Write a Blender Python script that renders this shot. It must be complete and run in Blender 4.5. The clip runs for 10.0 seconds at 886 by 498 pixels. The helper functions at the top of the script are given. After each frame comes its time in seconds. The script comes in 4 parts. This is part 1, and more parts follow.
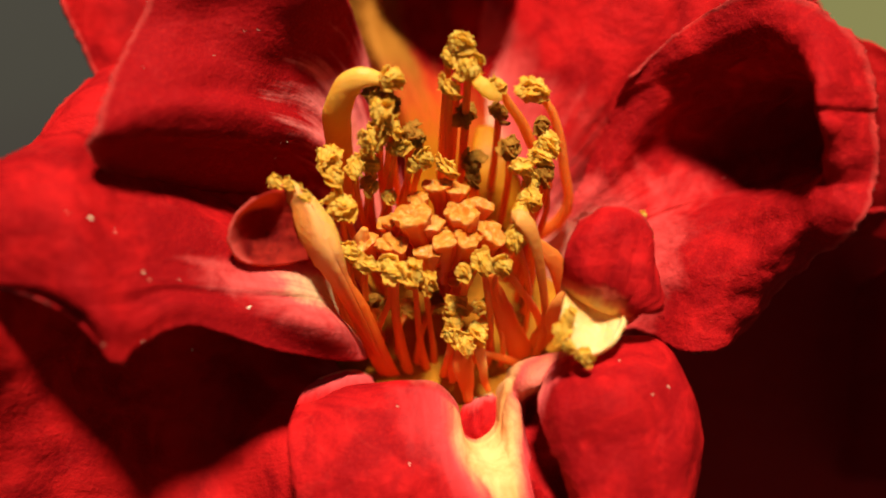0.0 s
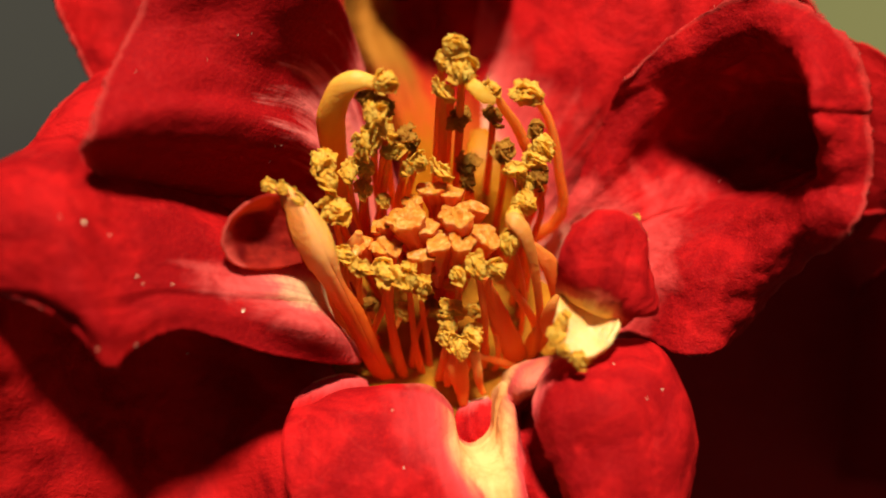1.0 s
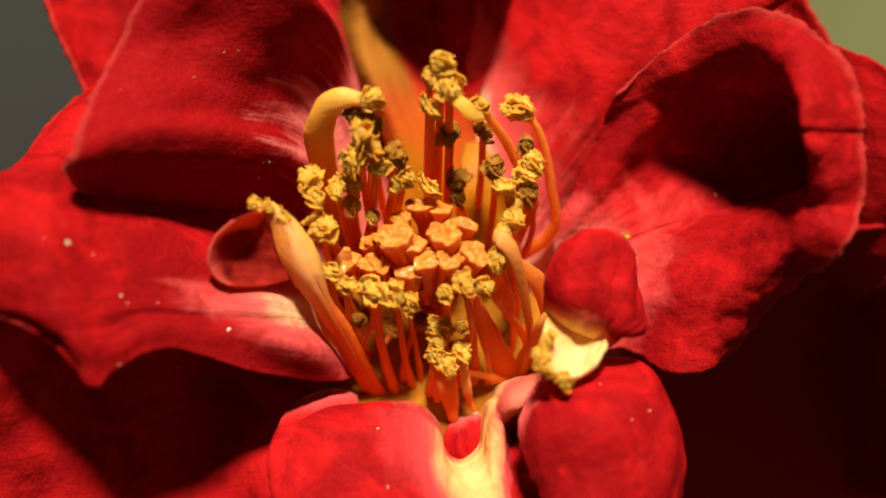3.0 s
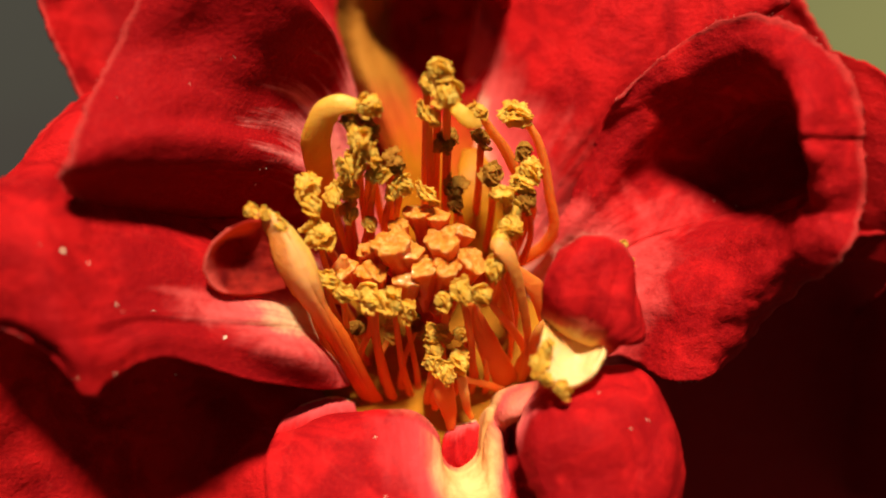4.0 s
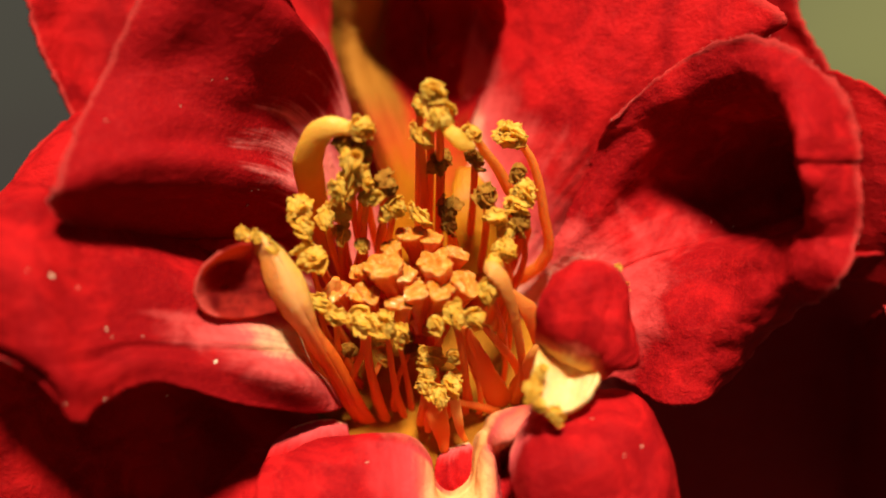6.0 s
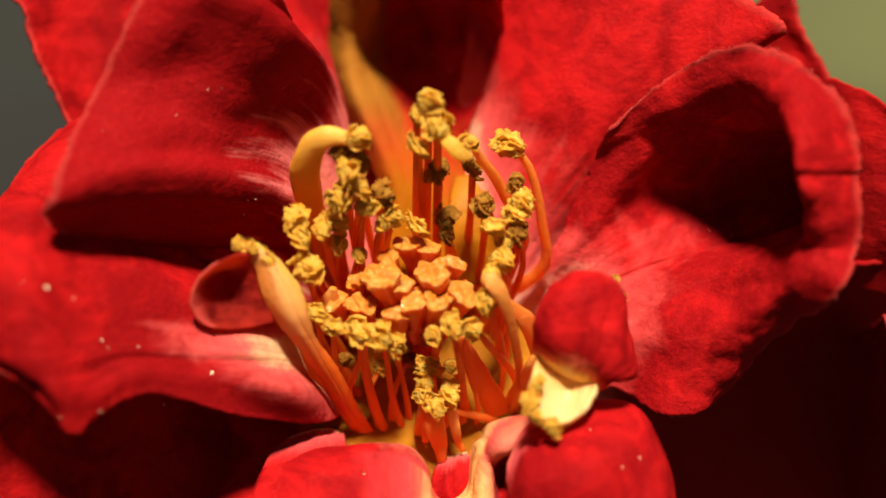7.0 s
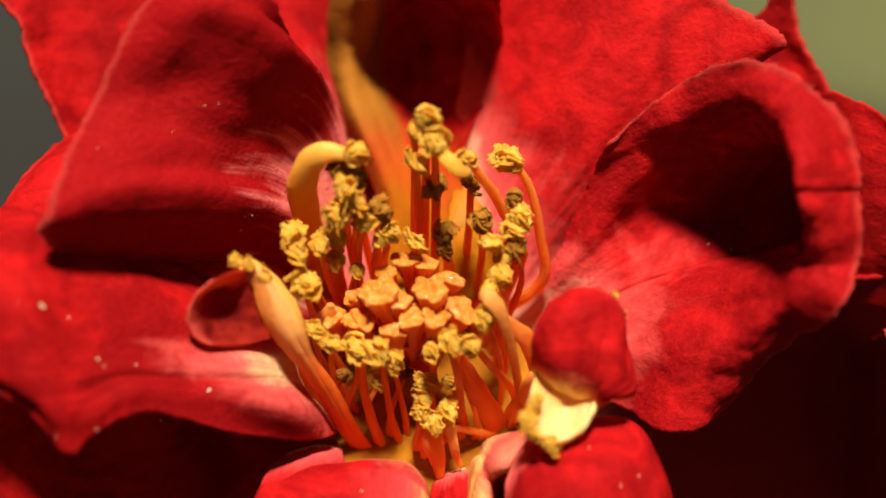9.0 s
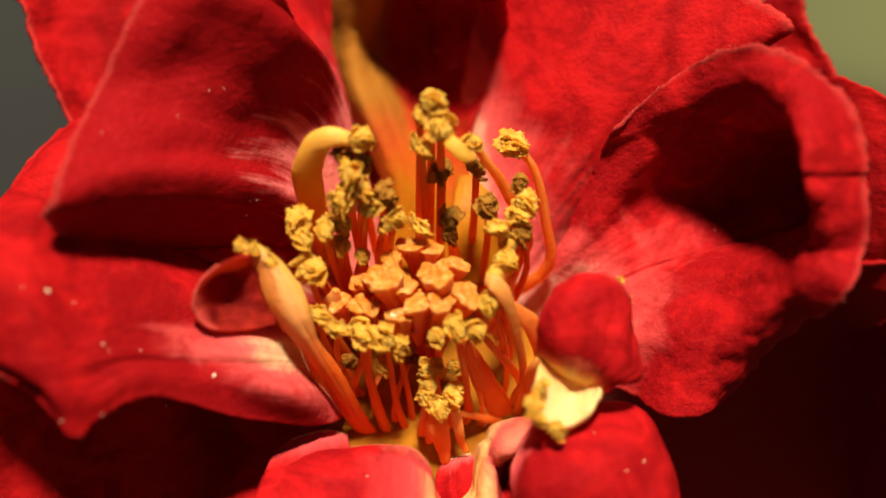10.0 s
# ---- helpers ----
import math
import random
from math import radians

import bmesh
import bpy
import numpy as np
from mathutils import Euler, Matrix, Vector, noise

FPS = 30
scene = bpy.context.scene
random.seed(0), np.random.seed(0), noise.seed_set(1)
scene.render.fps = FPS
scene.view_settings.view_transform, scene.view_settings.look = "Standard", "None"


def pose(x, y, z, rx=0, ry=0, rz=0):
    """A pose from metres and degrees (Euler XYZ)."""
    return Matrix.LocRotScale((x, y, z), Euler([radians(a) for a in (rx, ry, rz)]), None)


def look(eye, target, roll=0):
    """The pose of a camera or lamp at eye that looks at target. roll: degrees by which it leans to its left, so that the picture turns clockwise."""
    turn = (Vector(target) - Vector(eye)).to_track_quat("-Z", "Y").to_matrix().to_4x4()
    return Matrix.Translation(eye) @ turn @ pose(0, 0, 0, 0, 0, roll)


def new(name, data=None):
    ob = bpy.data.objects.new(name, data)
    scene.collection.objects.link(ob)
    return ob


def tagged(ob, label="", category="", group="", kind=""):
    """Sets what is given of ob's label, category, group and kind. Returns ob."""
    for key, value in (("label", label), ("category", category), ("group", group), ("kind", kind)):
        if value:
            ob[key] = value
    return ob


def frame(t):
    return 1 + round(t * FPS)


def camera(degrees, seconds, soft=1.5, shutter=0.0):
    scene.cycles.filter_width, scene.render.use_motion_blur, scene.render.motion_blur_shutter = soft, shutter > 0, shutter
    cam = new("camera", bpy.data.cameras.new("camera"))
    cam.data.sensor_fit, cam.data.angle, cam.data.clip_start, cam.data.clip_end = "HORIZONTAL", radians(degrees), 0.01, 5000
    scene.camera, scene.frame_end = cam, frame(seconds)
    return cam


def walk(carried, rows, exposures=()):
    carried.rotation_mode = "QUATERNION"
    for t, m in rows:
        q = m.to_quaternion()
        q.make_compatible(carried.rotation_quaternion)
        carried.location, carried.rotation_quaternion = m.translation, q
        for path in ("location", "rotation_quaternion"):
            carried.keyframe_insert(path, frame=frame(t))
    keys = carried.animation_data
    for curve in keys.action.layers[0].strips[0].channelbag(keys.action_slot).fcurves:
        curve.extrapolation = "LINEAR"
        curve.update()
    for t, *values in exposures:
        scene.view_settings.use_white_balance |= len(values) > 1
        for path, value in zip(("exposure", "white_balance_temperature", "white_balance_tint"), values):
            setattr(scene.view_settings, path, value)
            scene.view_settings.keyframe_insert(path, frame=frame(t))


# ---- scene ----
cam = camera(40.0, 10.0, soft=1.8)
cam.data.dof.use_dof, cam.data.dof.focus_distance, cam.data.dof.aperture_fstop = True, 0.0780, 14.0

PATH = [
    (0, pose(-0.00387, -0.06900, 0.33632, 60.668, -0.882, -1.592)),
    (0.2, pose(-0.00387, -0.06900, 0.33632, 60.562, -0.882, -1.618)),
    (0.3, pose(-0.00363, -0.06875, 0.33668, 60.879, -0.917, -1.660)),
    (0.5, pose(-0.00363, -0.06875, 0.33668, 60.800, -0.917, -1.660)),
    (0.7, pose(-0.00363, -0.06875, 0.33668, 60.667, -0.917, -1.686)),
    (0.8, pose(-0.00328, -0.06895, 0.33636, 60.859, -0.699, -1.476)),
    (1, pose(-0.00328, -0.06895, 0.33636, 60.779, -0.699, -1.502)),
    (1.5, pose(-0.00205, -0.06843, 0.33730, 60.175, -0.432, -0.792)),
    (2, pose(-0.00049, -0.06814, 0.33763, 60.229, -0.013, 0.104)),
    (3.5, pose(-0.00013, -0.06720, 0.33831, 59.775, 0.008, 0.112)),
    (4, pose(-0.00010, -0.06697, 0.33829, 59.951, 0.002, 0.028)),
    (4.5, pose(0.00000, -0.06662, 0.33846, 59.998, -0.000, -0.000)),
    (5, pose(0.00013, -0.06612, 0.33892, 59.784, -0.032, 0.033)),
    (5.5, pose(0.00037, -0.06585, 0.33917, 59.782, -0.010, 0.147)),
    (7, pose(0.00071, -0.06471, 0.34025, 59.351, -0.057, 0.254)),
    (7.5, pose(0.00095, -0.06444, 0.34046, 59.325, 0.072, 0.354)),
    (8, pose(0.00108, -0.06419, 0.34059, 59.338, 0.112, 0.435)),
    (8.5, pose(0.00104, -0.06393, 0.34082, 59.260, 0.075, 0.388)),
    (9, pose(0.00093, -0.06381, 0.34098, 59.282, 0.025, 0.293)),
    (9.5, pose(0.00070, -0.06366, 0.34111, 59.305, -0.083, 0.130)),
    (9.8, pose(0.00070, -0.06366, 0.34111, 59.384, -0.083, 0.104)),
    (9.9, pose(0.00086, -0.06375, 0.34081, 58.964, 0.095, 0.431)),
    (10, pose(0.00086, -0.06375, 0.34081, 58.672, 0.095, 0.484)),
]
walk(cam, PATH, exposures=[(0.0, 0.0), (0.2, 0.0), (0.3, 0.10), (0.7, 0.10), (0.8, -0.05), (1.5, -0.05), (3.5, 0.0), (7.0, 0.02), (10.0, 0.03)])

# ---- daylight ----
SUN_TO = Vector((0.03, -0.22, 0.973)).normalized()
sun = new("sun", bpy.data.lights.new("sun", "SUN"))
sun.data.energy, sun.data.angle, sun.data.color = 8.6, radians(9.0), (1.0, 0.90, 0.72)
sun.matrix_world = look((0, 0, 2), tuple(Vector((0, 0, 2)) - SUN_TO))
world = bpy.data.worlds.new("sky")
scene.world = world
world.use_nodes = True
sky = world.node_tree.nodes.new("ShaderNodeTexSky")
sky.sky_type, sky.sun_disc = "NISHITA", False
sky.sun_elevation, sky.sun_rotation = math.asin(SUN_TO.z), math.atan2(SUN_TO.x, SUN_TO.y)
world.node_tree.links.new(sky.outputs[0], world.node_tree.nodes["Background"].inputs[0])
world.node_tree.nodes["Background"].inputs[1].default_value = 0.011


# ---- materials ----
class Nodes:
    """A node material under construction."""

    def __init__(self, name):
        self.mat = bpy.data.materials.new(name)
        self.mat.use_nodes = True
        self.tree = self.mat.node_tree
        self.bsdf = self.tree.nodes["Principled BSDF"]
        self.out = self.tree.nodes["Material Output"]

    def add(self, kind, **values):
        n = self.tree.nodes.new(kind)
        for key, value in values.items():
            n.inputs[key.replace("_", " ")].default_value = value
        return n

    def link(self, a, b):
        self.tree.links.new(a, b)

    def noise(self, vec, scale, detail=4.0, rough=0.55, distortion=0.0):
        n = self.add("ShaderNodeTexNoise", Scale=scale, Detail=detail, Roughness=rough, Distortion=distortion)
        self.link(vec, n.inputs["Vector"])
        return n.outputs["Fac"]

    def math(self, op, a, b=0.0):
        n = self.tree.nodes.new("ShaderNodeMath")
        n.operation = op
        for k, v in enumerate((a, b)):
            if isinstance(v, (int, float)):
                n.inputs[k].default_value = v
            else:
                self.link(v, n.inputs[k])
        return n.outputs[0]

    def ramp(self, fac, stops):
        n = self.tree.nodes.new("ShaderNodeValToRGB")
        n.color_ramp.interpolation = "EASE"
        el = n.color_ramp.elements
        while len(el) < len(stops):
            el.new(0.5)
        for e, (p, c) in zip(el, stops):
            e.position, e.color = p, (*c, 1) if len(c) == 3 else c
        self.link(fac, n.inputs[0])
        return n.outputs[0]

    def mix(self, fac, a, b, blend="MIX"):
        n = self.tree.nodes.new("ShaderNodeMix")
        n.data_type, n.blend_type = "RGBA", blend
        for sock, v in ((n.inputs[0], fac), (n.inputs[6], a), (n.inputs[7], b)):
            if isinstance(v, (int, float)):
                sock.default_value = v
            elif isinstance(v, tuple):
                sock.default_value = (*v, 1)
            else:
                self.link(v, sock)
        return n.outputs[2]

    def bump(self, height, strength, distance, before=None):
        n = self.add("ShaderNodeBump", Strength=strength, Distance=distance)
        self.link(height, n.inputs["Height"])
        if before:
            self.link(before, n.inputs["Normal"])
        return n.outputs[0]

    def glow_through(self, colour, share, normal=None):
        """Lets part of the light pass through thin tissue."""
        tr = self.add("ShaderNodeBsdfTranslucent")
        if isinstance(colour, tuple):
            tr.inputs[0].default_value = (*colour, 1)
        else:
            self.link(colour, tr.inputs[0])
        mx = self.add("ShaderNodeMixShader", Fac=share)
        self.link(self.bsdf.outputs[0], mx.inputs[1])
        self.link(tr.outputs[0], mx.inputs[2])
        self.link(mx.outputs[0], self.out.inputs[0])


RED, DEEP, PINK = (0.50, 0.009, 0.010), (0.26, 0.004, 0.006), (0.74, 0.10, 0.10)
CREAM, YELLOW = (0.88, 0.62, 0.30), (0.34, 0.125, 0.016)


def petal_material(name, cream, pink, stripe=None, band=None, fan_out=0.32, claw=CREAM, blush=PINK, thin=0.11, dusk=0.0, side=(), dry=0.0):
    """Velvety red petal tissue: cream at the claw up to cream, pink up to pink (shares of its length);
    stripe: (from, to) shares of its width that stay cream-yellow."""
    n = Nodes(name)
    co = n.tree.nodes.new("ShaderNodeTexCoord")
    obj = co.outputs["Object"]
    sep = n.tree.nodes.new("ShaderNodeSeparateXYZ")
    n.link(co.outputs["UV"], sep.inputs[0])
    u, v = sep.outputs[0], sep.outputs[1]
    # streaks that run out from the claw
    fan = n.add("ShaderNodeCombineXYZ")
    n.link(n.math("MULTIPLY", u, 14.0), fan.inputs[0])
    n.link(n.math("MULTIPLY", v, 1.6), fan.inputs[1])
    streak = n.noise(fan.outputs[0], 1.0, 5.0, 0.6, 0.4)
    patch = n.noise(obj, 260.0, 5.0, 0.65, 0.5)
    way = n.math("ADD", v, n.math("MULTIPLY", n.math("SUBTRACT", streak, 0.5), -fan_out))
    way = n.math("ADD", way, n.math("MULTIPLY", n.math("SUBTRACT", patch, 0.5), 0.34))
    for edge, gain, sense in side:
        way = n.math("ADD", way, n.math("MULTIPLY", n.math("MAXIMUM", n.math("MULTIPLY", n.math("SUBTRACT", u, edge), sense), 0.0), gain))
    # dusk moves the mottling towards DEEP, which puts shade into a dim petal's colour
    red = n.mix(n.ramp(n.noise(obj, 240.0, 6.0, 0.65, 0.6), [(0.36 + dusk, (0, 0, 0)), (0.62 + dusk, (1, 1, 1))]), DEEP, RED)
    red = n.mix(n.ramp(n.noise(obj, 5200.0, 3.0, 0.7), [(0.45, (0, 0, 0)), (0.75, (0.35, 0.35, 0.35))]), red, (0.62, 0.014, 0.010))
    vein = n.add("ShaderNodeCombineXYZ")
    n.link(n.math("MULTIPLY", u, 7.0), vein.inputs[0])
    n.link(n.math("MULTIPLY", v, 3.0), vein.inputs[1])
    line = n.ramp(n.noise(vein.outputs[0], 1.3, 3.0, 0.5, 0.8), [(0.485, (0, 0, 0)), (0.5, (0.08, 0.08, 0.08)), (0.515, (0, 0, 0))])
    red = n.mix(line, red, (0.72, 0.05, 0.04))
    c = n.mix(n.ramp(way, [(cream, (0, 0, 0)), (pink, (1, 1, 1))]), blush, red)
    c = n.mix(n.ramp(way, [(cream * 0.35, (0, 0, 0)), (cream * 1.15 + 0.01, (1, 1, 1))]), claw, c)
    if stripe:
        wide = n.math("ADD", u, n.math("MULTIPLY", n.math("SUBTRACT", patch, 0.5), 0.10))
        a = n.ramp(wide,
                   [(stripe[0], (1, 1, 1)), (stripe[1], (0, 0, 0))])
        a = n.math("MULTIPLY", a, n.ramp(v, [(0.24, (0, 0, 0)), (0.46, (1, 1, 1))]))
        c = n.mix(a, c, YELLOW)
    if band:
        far = n.math("ABSOLUTE", n.math("SUBTRACT", n.math("SUBTRACT", u, band[0]), n.math("MULTIPLY", n.math("MAXIMUM", n.math("SUBTRACT", 0.4, v), 0.0), band[2])))
        far = n.math("ADD", n.math("DIVIDE", far, band[1]), n.math("MULTIPLY", n.math("SUBTRACT", streak, 0.5), 0.5))
        far = n.math("ADD", far, n.math("MULTIPLY", n.math("MAXIMUM", n.math("SUBTRACT", v, 0.55), 0.0), 1.0))
        c = n.mix(n.ramp(far, [(0.52, (0, 0, 0)), (1.08, (1, 1, 1))]), n.mix(n.ramp(far, [(0.34, (0, 0, 0)), (0.68, (1, 1, 1))]), n.mix(n.ramp(patch, [(0.3, (0, 0, 0)), (0.65, (1, 1, 1))]), (0.66, 0.28, 0.08), (0.84, 0.49, 0.19)), (0.62, 0.065, 0.068)), c)
    # the margin thins out and pales
    c = n.mix(n.ramp(n.math("ADD", v, n.math("MULTIPLY", patch, 0.02)), [(0.975, (0, 0, 0)), (1.0, (0.22, 0.22, 0.22))]), c, (0.62, 0.10, 0.08))
    if dry:
        # the outermost margin has withered in places
        worn = n.math("MULTIPLY", n.ramp(n.math("ADD", v, n.math("MULTIPLY", patch, 0.05)), [(0.985, (0, 0, 0)), (1.01 - 0.012, (1, 1, 1))]), dry)
        c = n.mix(n.math("MULTIPLY", worn, n.ramp(n.noise(obj, 420.0, 3.0), [(0.40, (0, 0, 0)), (0.55, (1, 1, 1))])), c, (0.05, 0.012, 0.012))
    n.link(c, n.bsdf.inputs["Base Color"])
    n.bsdf.inputs["Roughness"].default_value = 0.65
    n.bsdf.inputs["Specular IOR Level"].default_value = 0.03
    n.bsdf.inputs["Sheen Weight"].default_value = 0.0
    n.bsdf.inputs["Sheen Tint"].default_value = (1.0, 0.25, 0.2, 1)
    b = n.bump(n.noise(obj, 5200.0, 3.0, 0.7), 0.5, 0.00006)
    b = n.bump(streak, 0.15, 0.0005, b)
    b = n.bump(n.noise(obj, 900.0, 4.0, 0.6, 0.5), 0.45, 0.00025, b)
    b = n.bump(n.noise(obj, 2300.0, 3.0, 0.65, 0.4), 0.5, 0.00018, b)
    n.link(b, n.bsdf.inputs["Normal"])
    n.glow_through(n.mix(0.35, c, (1.0, 0.05, 0.03)), thin)
    return n.mat


def tissue(name, dark, light, glow, share, scale=700.0, rough=0.5, bump=0.0002, along=None, inside=0.3, deep=0.4, across=None, span=(0.25, 0.95), wet=0.0, speck=None, gloss=0.2):
    """Soft plant tissue mottled between two colours; along: a third colour towards the free end."""
    n = Nodes(name)
    co = n.tree.nodes.new("ShaderNodeTexCoord")
    f = n.noise(co.outputs["Object"], scale, 5.0, 0.6)
    c = n.mix(n.ramp(f, [(0.3, (0, 0, 0)), (0.72, (1, 1, 1))]), dark, light)
    if along:
        sep = n.tree.nodes.new("ShaderNodeSeparateXYZ")
        n.link(co.outputs["UV"], sep.inputs[0])
        if speck:
            along = n.mix(n.ramp(n.noise(co.outputs["Object"], scale * 2.5, 4.0, 0.65), [(0.45, (0, 0, 0)), (0.66, (1, 1, 1))]), along, speck)
        c = n.mix(n.ramp(sep.outputs[1], [(span[0], (0, 0, 0)), (span[1], (1, 1, 1))]), c, along)
    if across:
        sep = n.tree.nodes.new("ShaderNodeSeparateXYZ")
        n.link(co.outputs["UV"], sep.inputs[0])
        wide = n.math("ADD", sep.outputs[0], n.math("MULTIPLY", n.math("SUBTRACT", f, 0.5), 0.5))
        tint = n.ramp(wide, [(0.0, across[0]), (0.45, across[1]), (1.0, across[2])])
        c = n.mix(n.ramp(sep.outputs[1], [(0.30, (0, 0, 0)), (0.62, (1, 1, 1))]), c, tint)
    info = n.tree.nodes.new("ShaderNodeObjectInfo")
    shade = n.ramp(info.outputs["Random"], [(0.0, (0.86, 0.82, 0.76)), (1.0, (1.0, 1.0, 1.0))])
    c = n.mix(1.0, c, shade, "MULTIPLY")
    n.link(c, n.bsdf.inputs["Base Color"])
    n.bsdf.inputs["Roughness"].default_value = rough
    n.bsdf.inputs["Coat Weight"].default_value = wet
    n.bsdf.inputs["Coat Roughness"].default_value = 0.08
    n.bsdf.inputs["Subsurface Weight"].default_value = inside
    n.bsdf.inputs["Subsurface Radius"].default_value = (1.0, 0.45, 0.12)
    n.bsdf.inputs["Subsurface Scale"].default_value = deep * 0.001
    n.bsdf.inputs["Specular IOR Level"].default_value = gloss
    n.link(n.bump(n.noise(co.outputs["Object"], scale * 5, 4.0, 0.65), 0.6, bump), n.bsdf.inputs["Normal"])
    n.glow_through(glow, share)
    return n.mat


M_PETAL = petal_material("petal_red", 0.08, 0.22, thin=0.22)
# darker copy of M_PETAL: the outer petal's shade is put into its colour
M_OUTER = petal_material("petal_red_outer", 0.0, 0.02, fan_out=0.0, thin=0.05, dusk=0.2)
# dusk deepens its crimson blotches, with part of the petal's shade put in
M_PETAL_WEST = petal_material("petal_red_streaked_claw", 0.13, 0.39, fan_out=1.0, claw=(0.80, 0.20, 0.15), blush=(0.82, 0.20, 0.18), dusk=0.26)
M_PETAL_LEFT = petal_material("petal_red_white_claw", 0.19, 0.36, fan_out=0.12, blush=(0.72, 0.10, 0.09), side=((0.60, 0.5, 1), (0.36, 1.3, -1)), dusk=0.05, thin=0.28, dry=0.9)
M_PETAL_CUP = petal_material("petal_red_pink_floor", 0.15, 0.32, fan_out=0.10, blush=(0.70, 0.07, 0.065), claw=(0.88, 0.42, 0.30), thin=0.08, dusk=0.08)
M_PETAL_TOP = petal_material("petal_red_pink_claw", 0.16, 0.44, fan_out=0.30, blush=(0.74, 0.10, 0.09), claw=(0.90, 0.42, 0.26), side=((0.30, -1.3, -1),))
# claw and YELLOW margin are dulled: their shade is put into these colours
M_PETAL_STRIPE = petal_material("petal_red_yellow_margin", 0.30, 0.46, (0.40, 0.50), claw=(0.37, 0.118, 0.004), blush=(0.46, 0.06, 0.010))
# all DEEP and barely translucent: this petal's deep shade is put into its colour
M_PETAL_SHADED = petal_material("petal_red_shaded", 0.08, 0.22, thin=0.01, dusk=0.5)
M_WINE = tissue("lobe_wine", (0.05, 0.001, 0.003), (0.52, 0.035, 0.020), (1.0, 0.20, 0.07), 0.40, 340, 0.75, inside=0.0, gloss=0.04, along=(0.62, 0.09, 0.07), span=(0.84, 1.0))
M_FOLD = petal_material("fold_pale_pink", 0.10, 0.95, fan_out=0.3)
M_SADDLE = petal_material("petal_red_cream_notch", 0.32, 0.58, fan_out=0.2, blush=(0.74, 0.17, 0.11), claw=(0.42, 0.20, 0.045), band=(0.49, 0.34, 0.90), dusk=0.03, side=((0.55, 0.6, -1),))
M_ROSE = petal_material("petaloid_rose", 0.02, 0.40, fan_out=0.3, blush=(0.72, 0.13, 0.12))
M_LOBE_SMALL = petal_material("lobe_red_plain", 0.13, 0.30, fan_out=0.12, claw=(0.86, 0.46, 0.12), blush=(0.72, 0.12, 0.06))
M_LOBE_RIGHT = petal_material("lobe_red_small_claw", 0.08, 0.24, fan_out=0.15, dusk=0.04, thin=0.18, claw=(0.80, 0.16, 0.13), side=((0.26, -1.0, -1),))
M_FILAMENT = tissue("filament_orange", (1.0, 0.20, 0.022), (1.0, 0.31, 0.05), (1.0, 0.40, 0.07), 0.55, 500, 0.40, along=(1.0, 0.36, 0.07))
M_ANTHER = tissue("anther_gold", (0.97, 0.57, 0.05), (1.0, 0.79, 0.17), (1.0, 0.66, 0.10), 0.55, 1500, 0.7, 0.0002, inside=0.0)
# brown for the back anthers, with their shade put into the colour
M_ANTHER_SHADED = tissue("anther_brown_shaded", (0.36, 0.15, 0.015), (0.62, 0.32, 0.04), (0.8, 0.36, 0.03), 0.45, 1500, 0.7, 0.0002, inside=0.0)
M_STIGMA = tissue("stigma_amber", (0.84, 0.055, 0.010), (0.94, 0.14, 0.02), (1.0, 0.34, 0.05), 0.36, 900, 0.22, 0.0003, deep=0.4, along=(0.86, 0.32, 0.035), span=(0.50, 0.66), inside=0.3, wet=0.8, speck=(0.96, 0.58, 0.16))
M_STYLE = tissue("style_pink", (0.70, 0.06, 0.04), (0.88, 0.22, 0.10), (1.0, 0.25, 0.08), 0.5, 700, 0.4)
M_PETALOID = tissue("petaloid_yellow", (0.92, 0.22, 0.02), (1.0, 0.34, 0.04), (1.0, 0.42, 0.08), 0.30, 400, 0.42, along=(0.95, 0.46, 0.12))
M_BAND = tissue("petaloid_pink_gold", (0.90, 0.12, 0.010), (0.98, 0.19, 0.02), (1.0, 0.45, 0.12), 0.30, 450, 0.42, across=((0.95, 0.33, 0.06), (0.98, 0.46, 0.15), (1.0, 0.64, 0.12)))
M_GOLD = tissue("petaloid_gold", (0.80, 0.30, 0.02), (0.92, 0.46, 0.05), (1.0, 0.52, 0.06), 0.30, 350, 0.4, along=(0.95, 0.55, 0.10))
M_AMBER = tissue("petaloid_amber", (0.44, 0.155, 0.004), (0.60, 0.25, 0.008), (0.9, 0.4, 0.03), 0.25, 350, 0.5)
M_CREAM = tissue("petaloid_cream", (0.78, 0.33, 0.06), (0.90, 0.50, 0.13), (1.0, 0.70, 0.25), 0.25, 300, 0.32, along=(0.94, 0.67, 0.30), span=(0.05, 0.60))
M_CUP = tissue("receptacle_amber", (0.28, 0.090, 0.006), (0.42, 0.165, 0.010), (0.5, 0.2, 0.05), 0.03, 500, 0.7, inside=0.0, gloss=0.04)
M_GREEN = tissue("stem_green", (0.05, 0.10, 0.02), (0.10, 0.16, 0.04), (0.1, 0.2, 0.03), 0.05, 300, 0.5, inside=0.0)
M_HAIR = tissue("hair_pale", (0.62, 0.10, 0.08), (0.80, 0.35, 0.28), (0.8, 0.3, 0.2), 0.4, 3000, 0.6, inside=0.0)
M_POLLEN = tissue("pollen_cream", (0.88, 0.74, 0.42), (0.98, 0.92, 0.72), (0.9, 0.8, 0.5), 0.1, 3000, 0.7, inside=0.0)


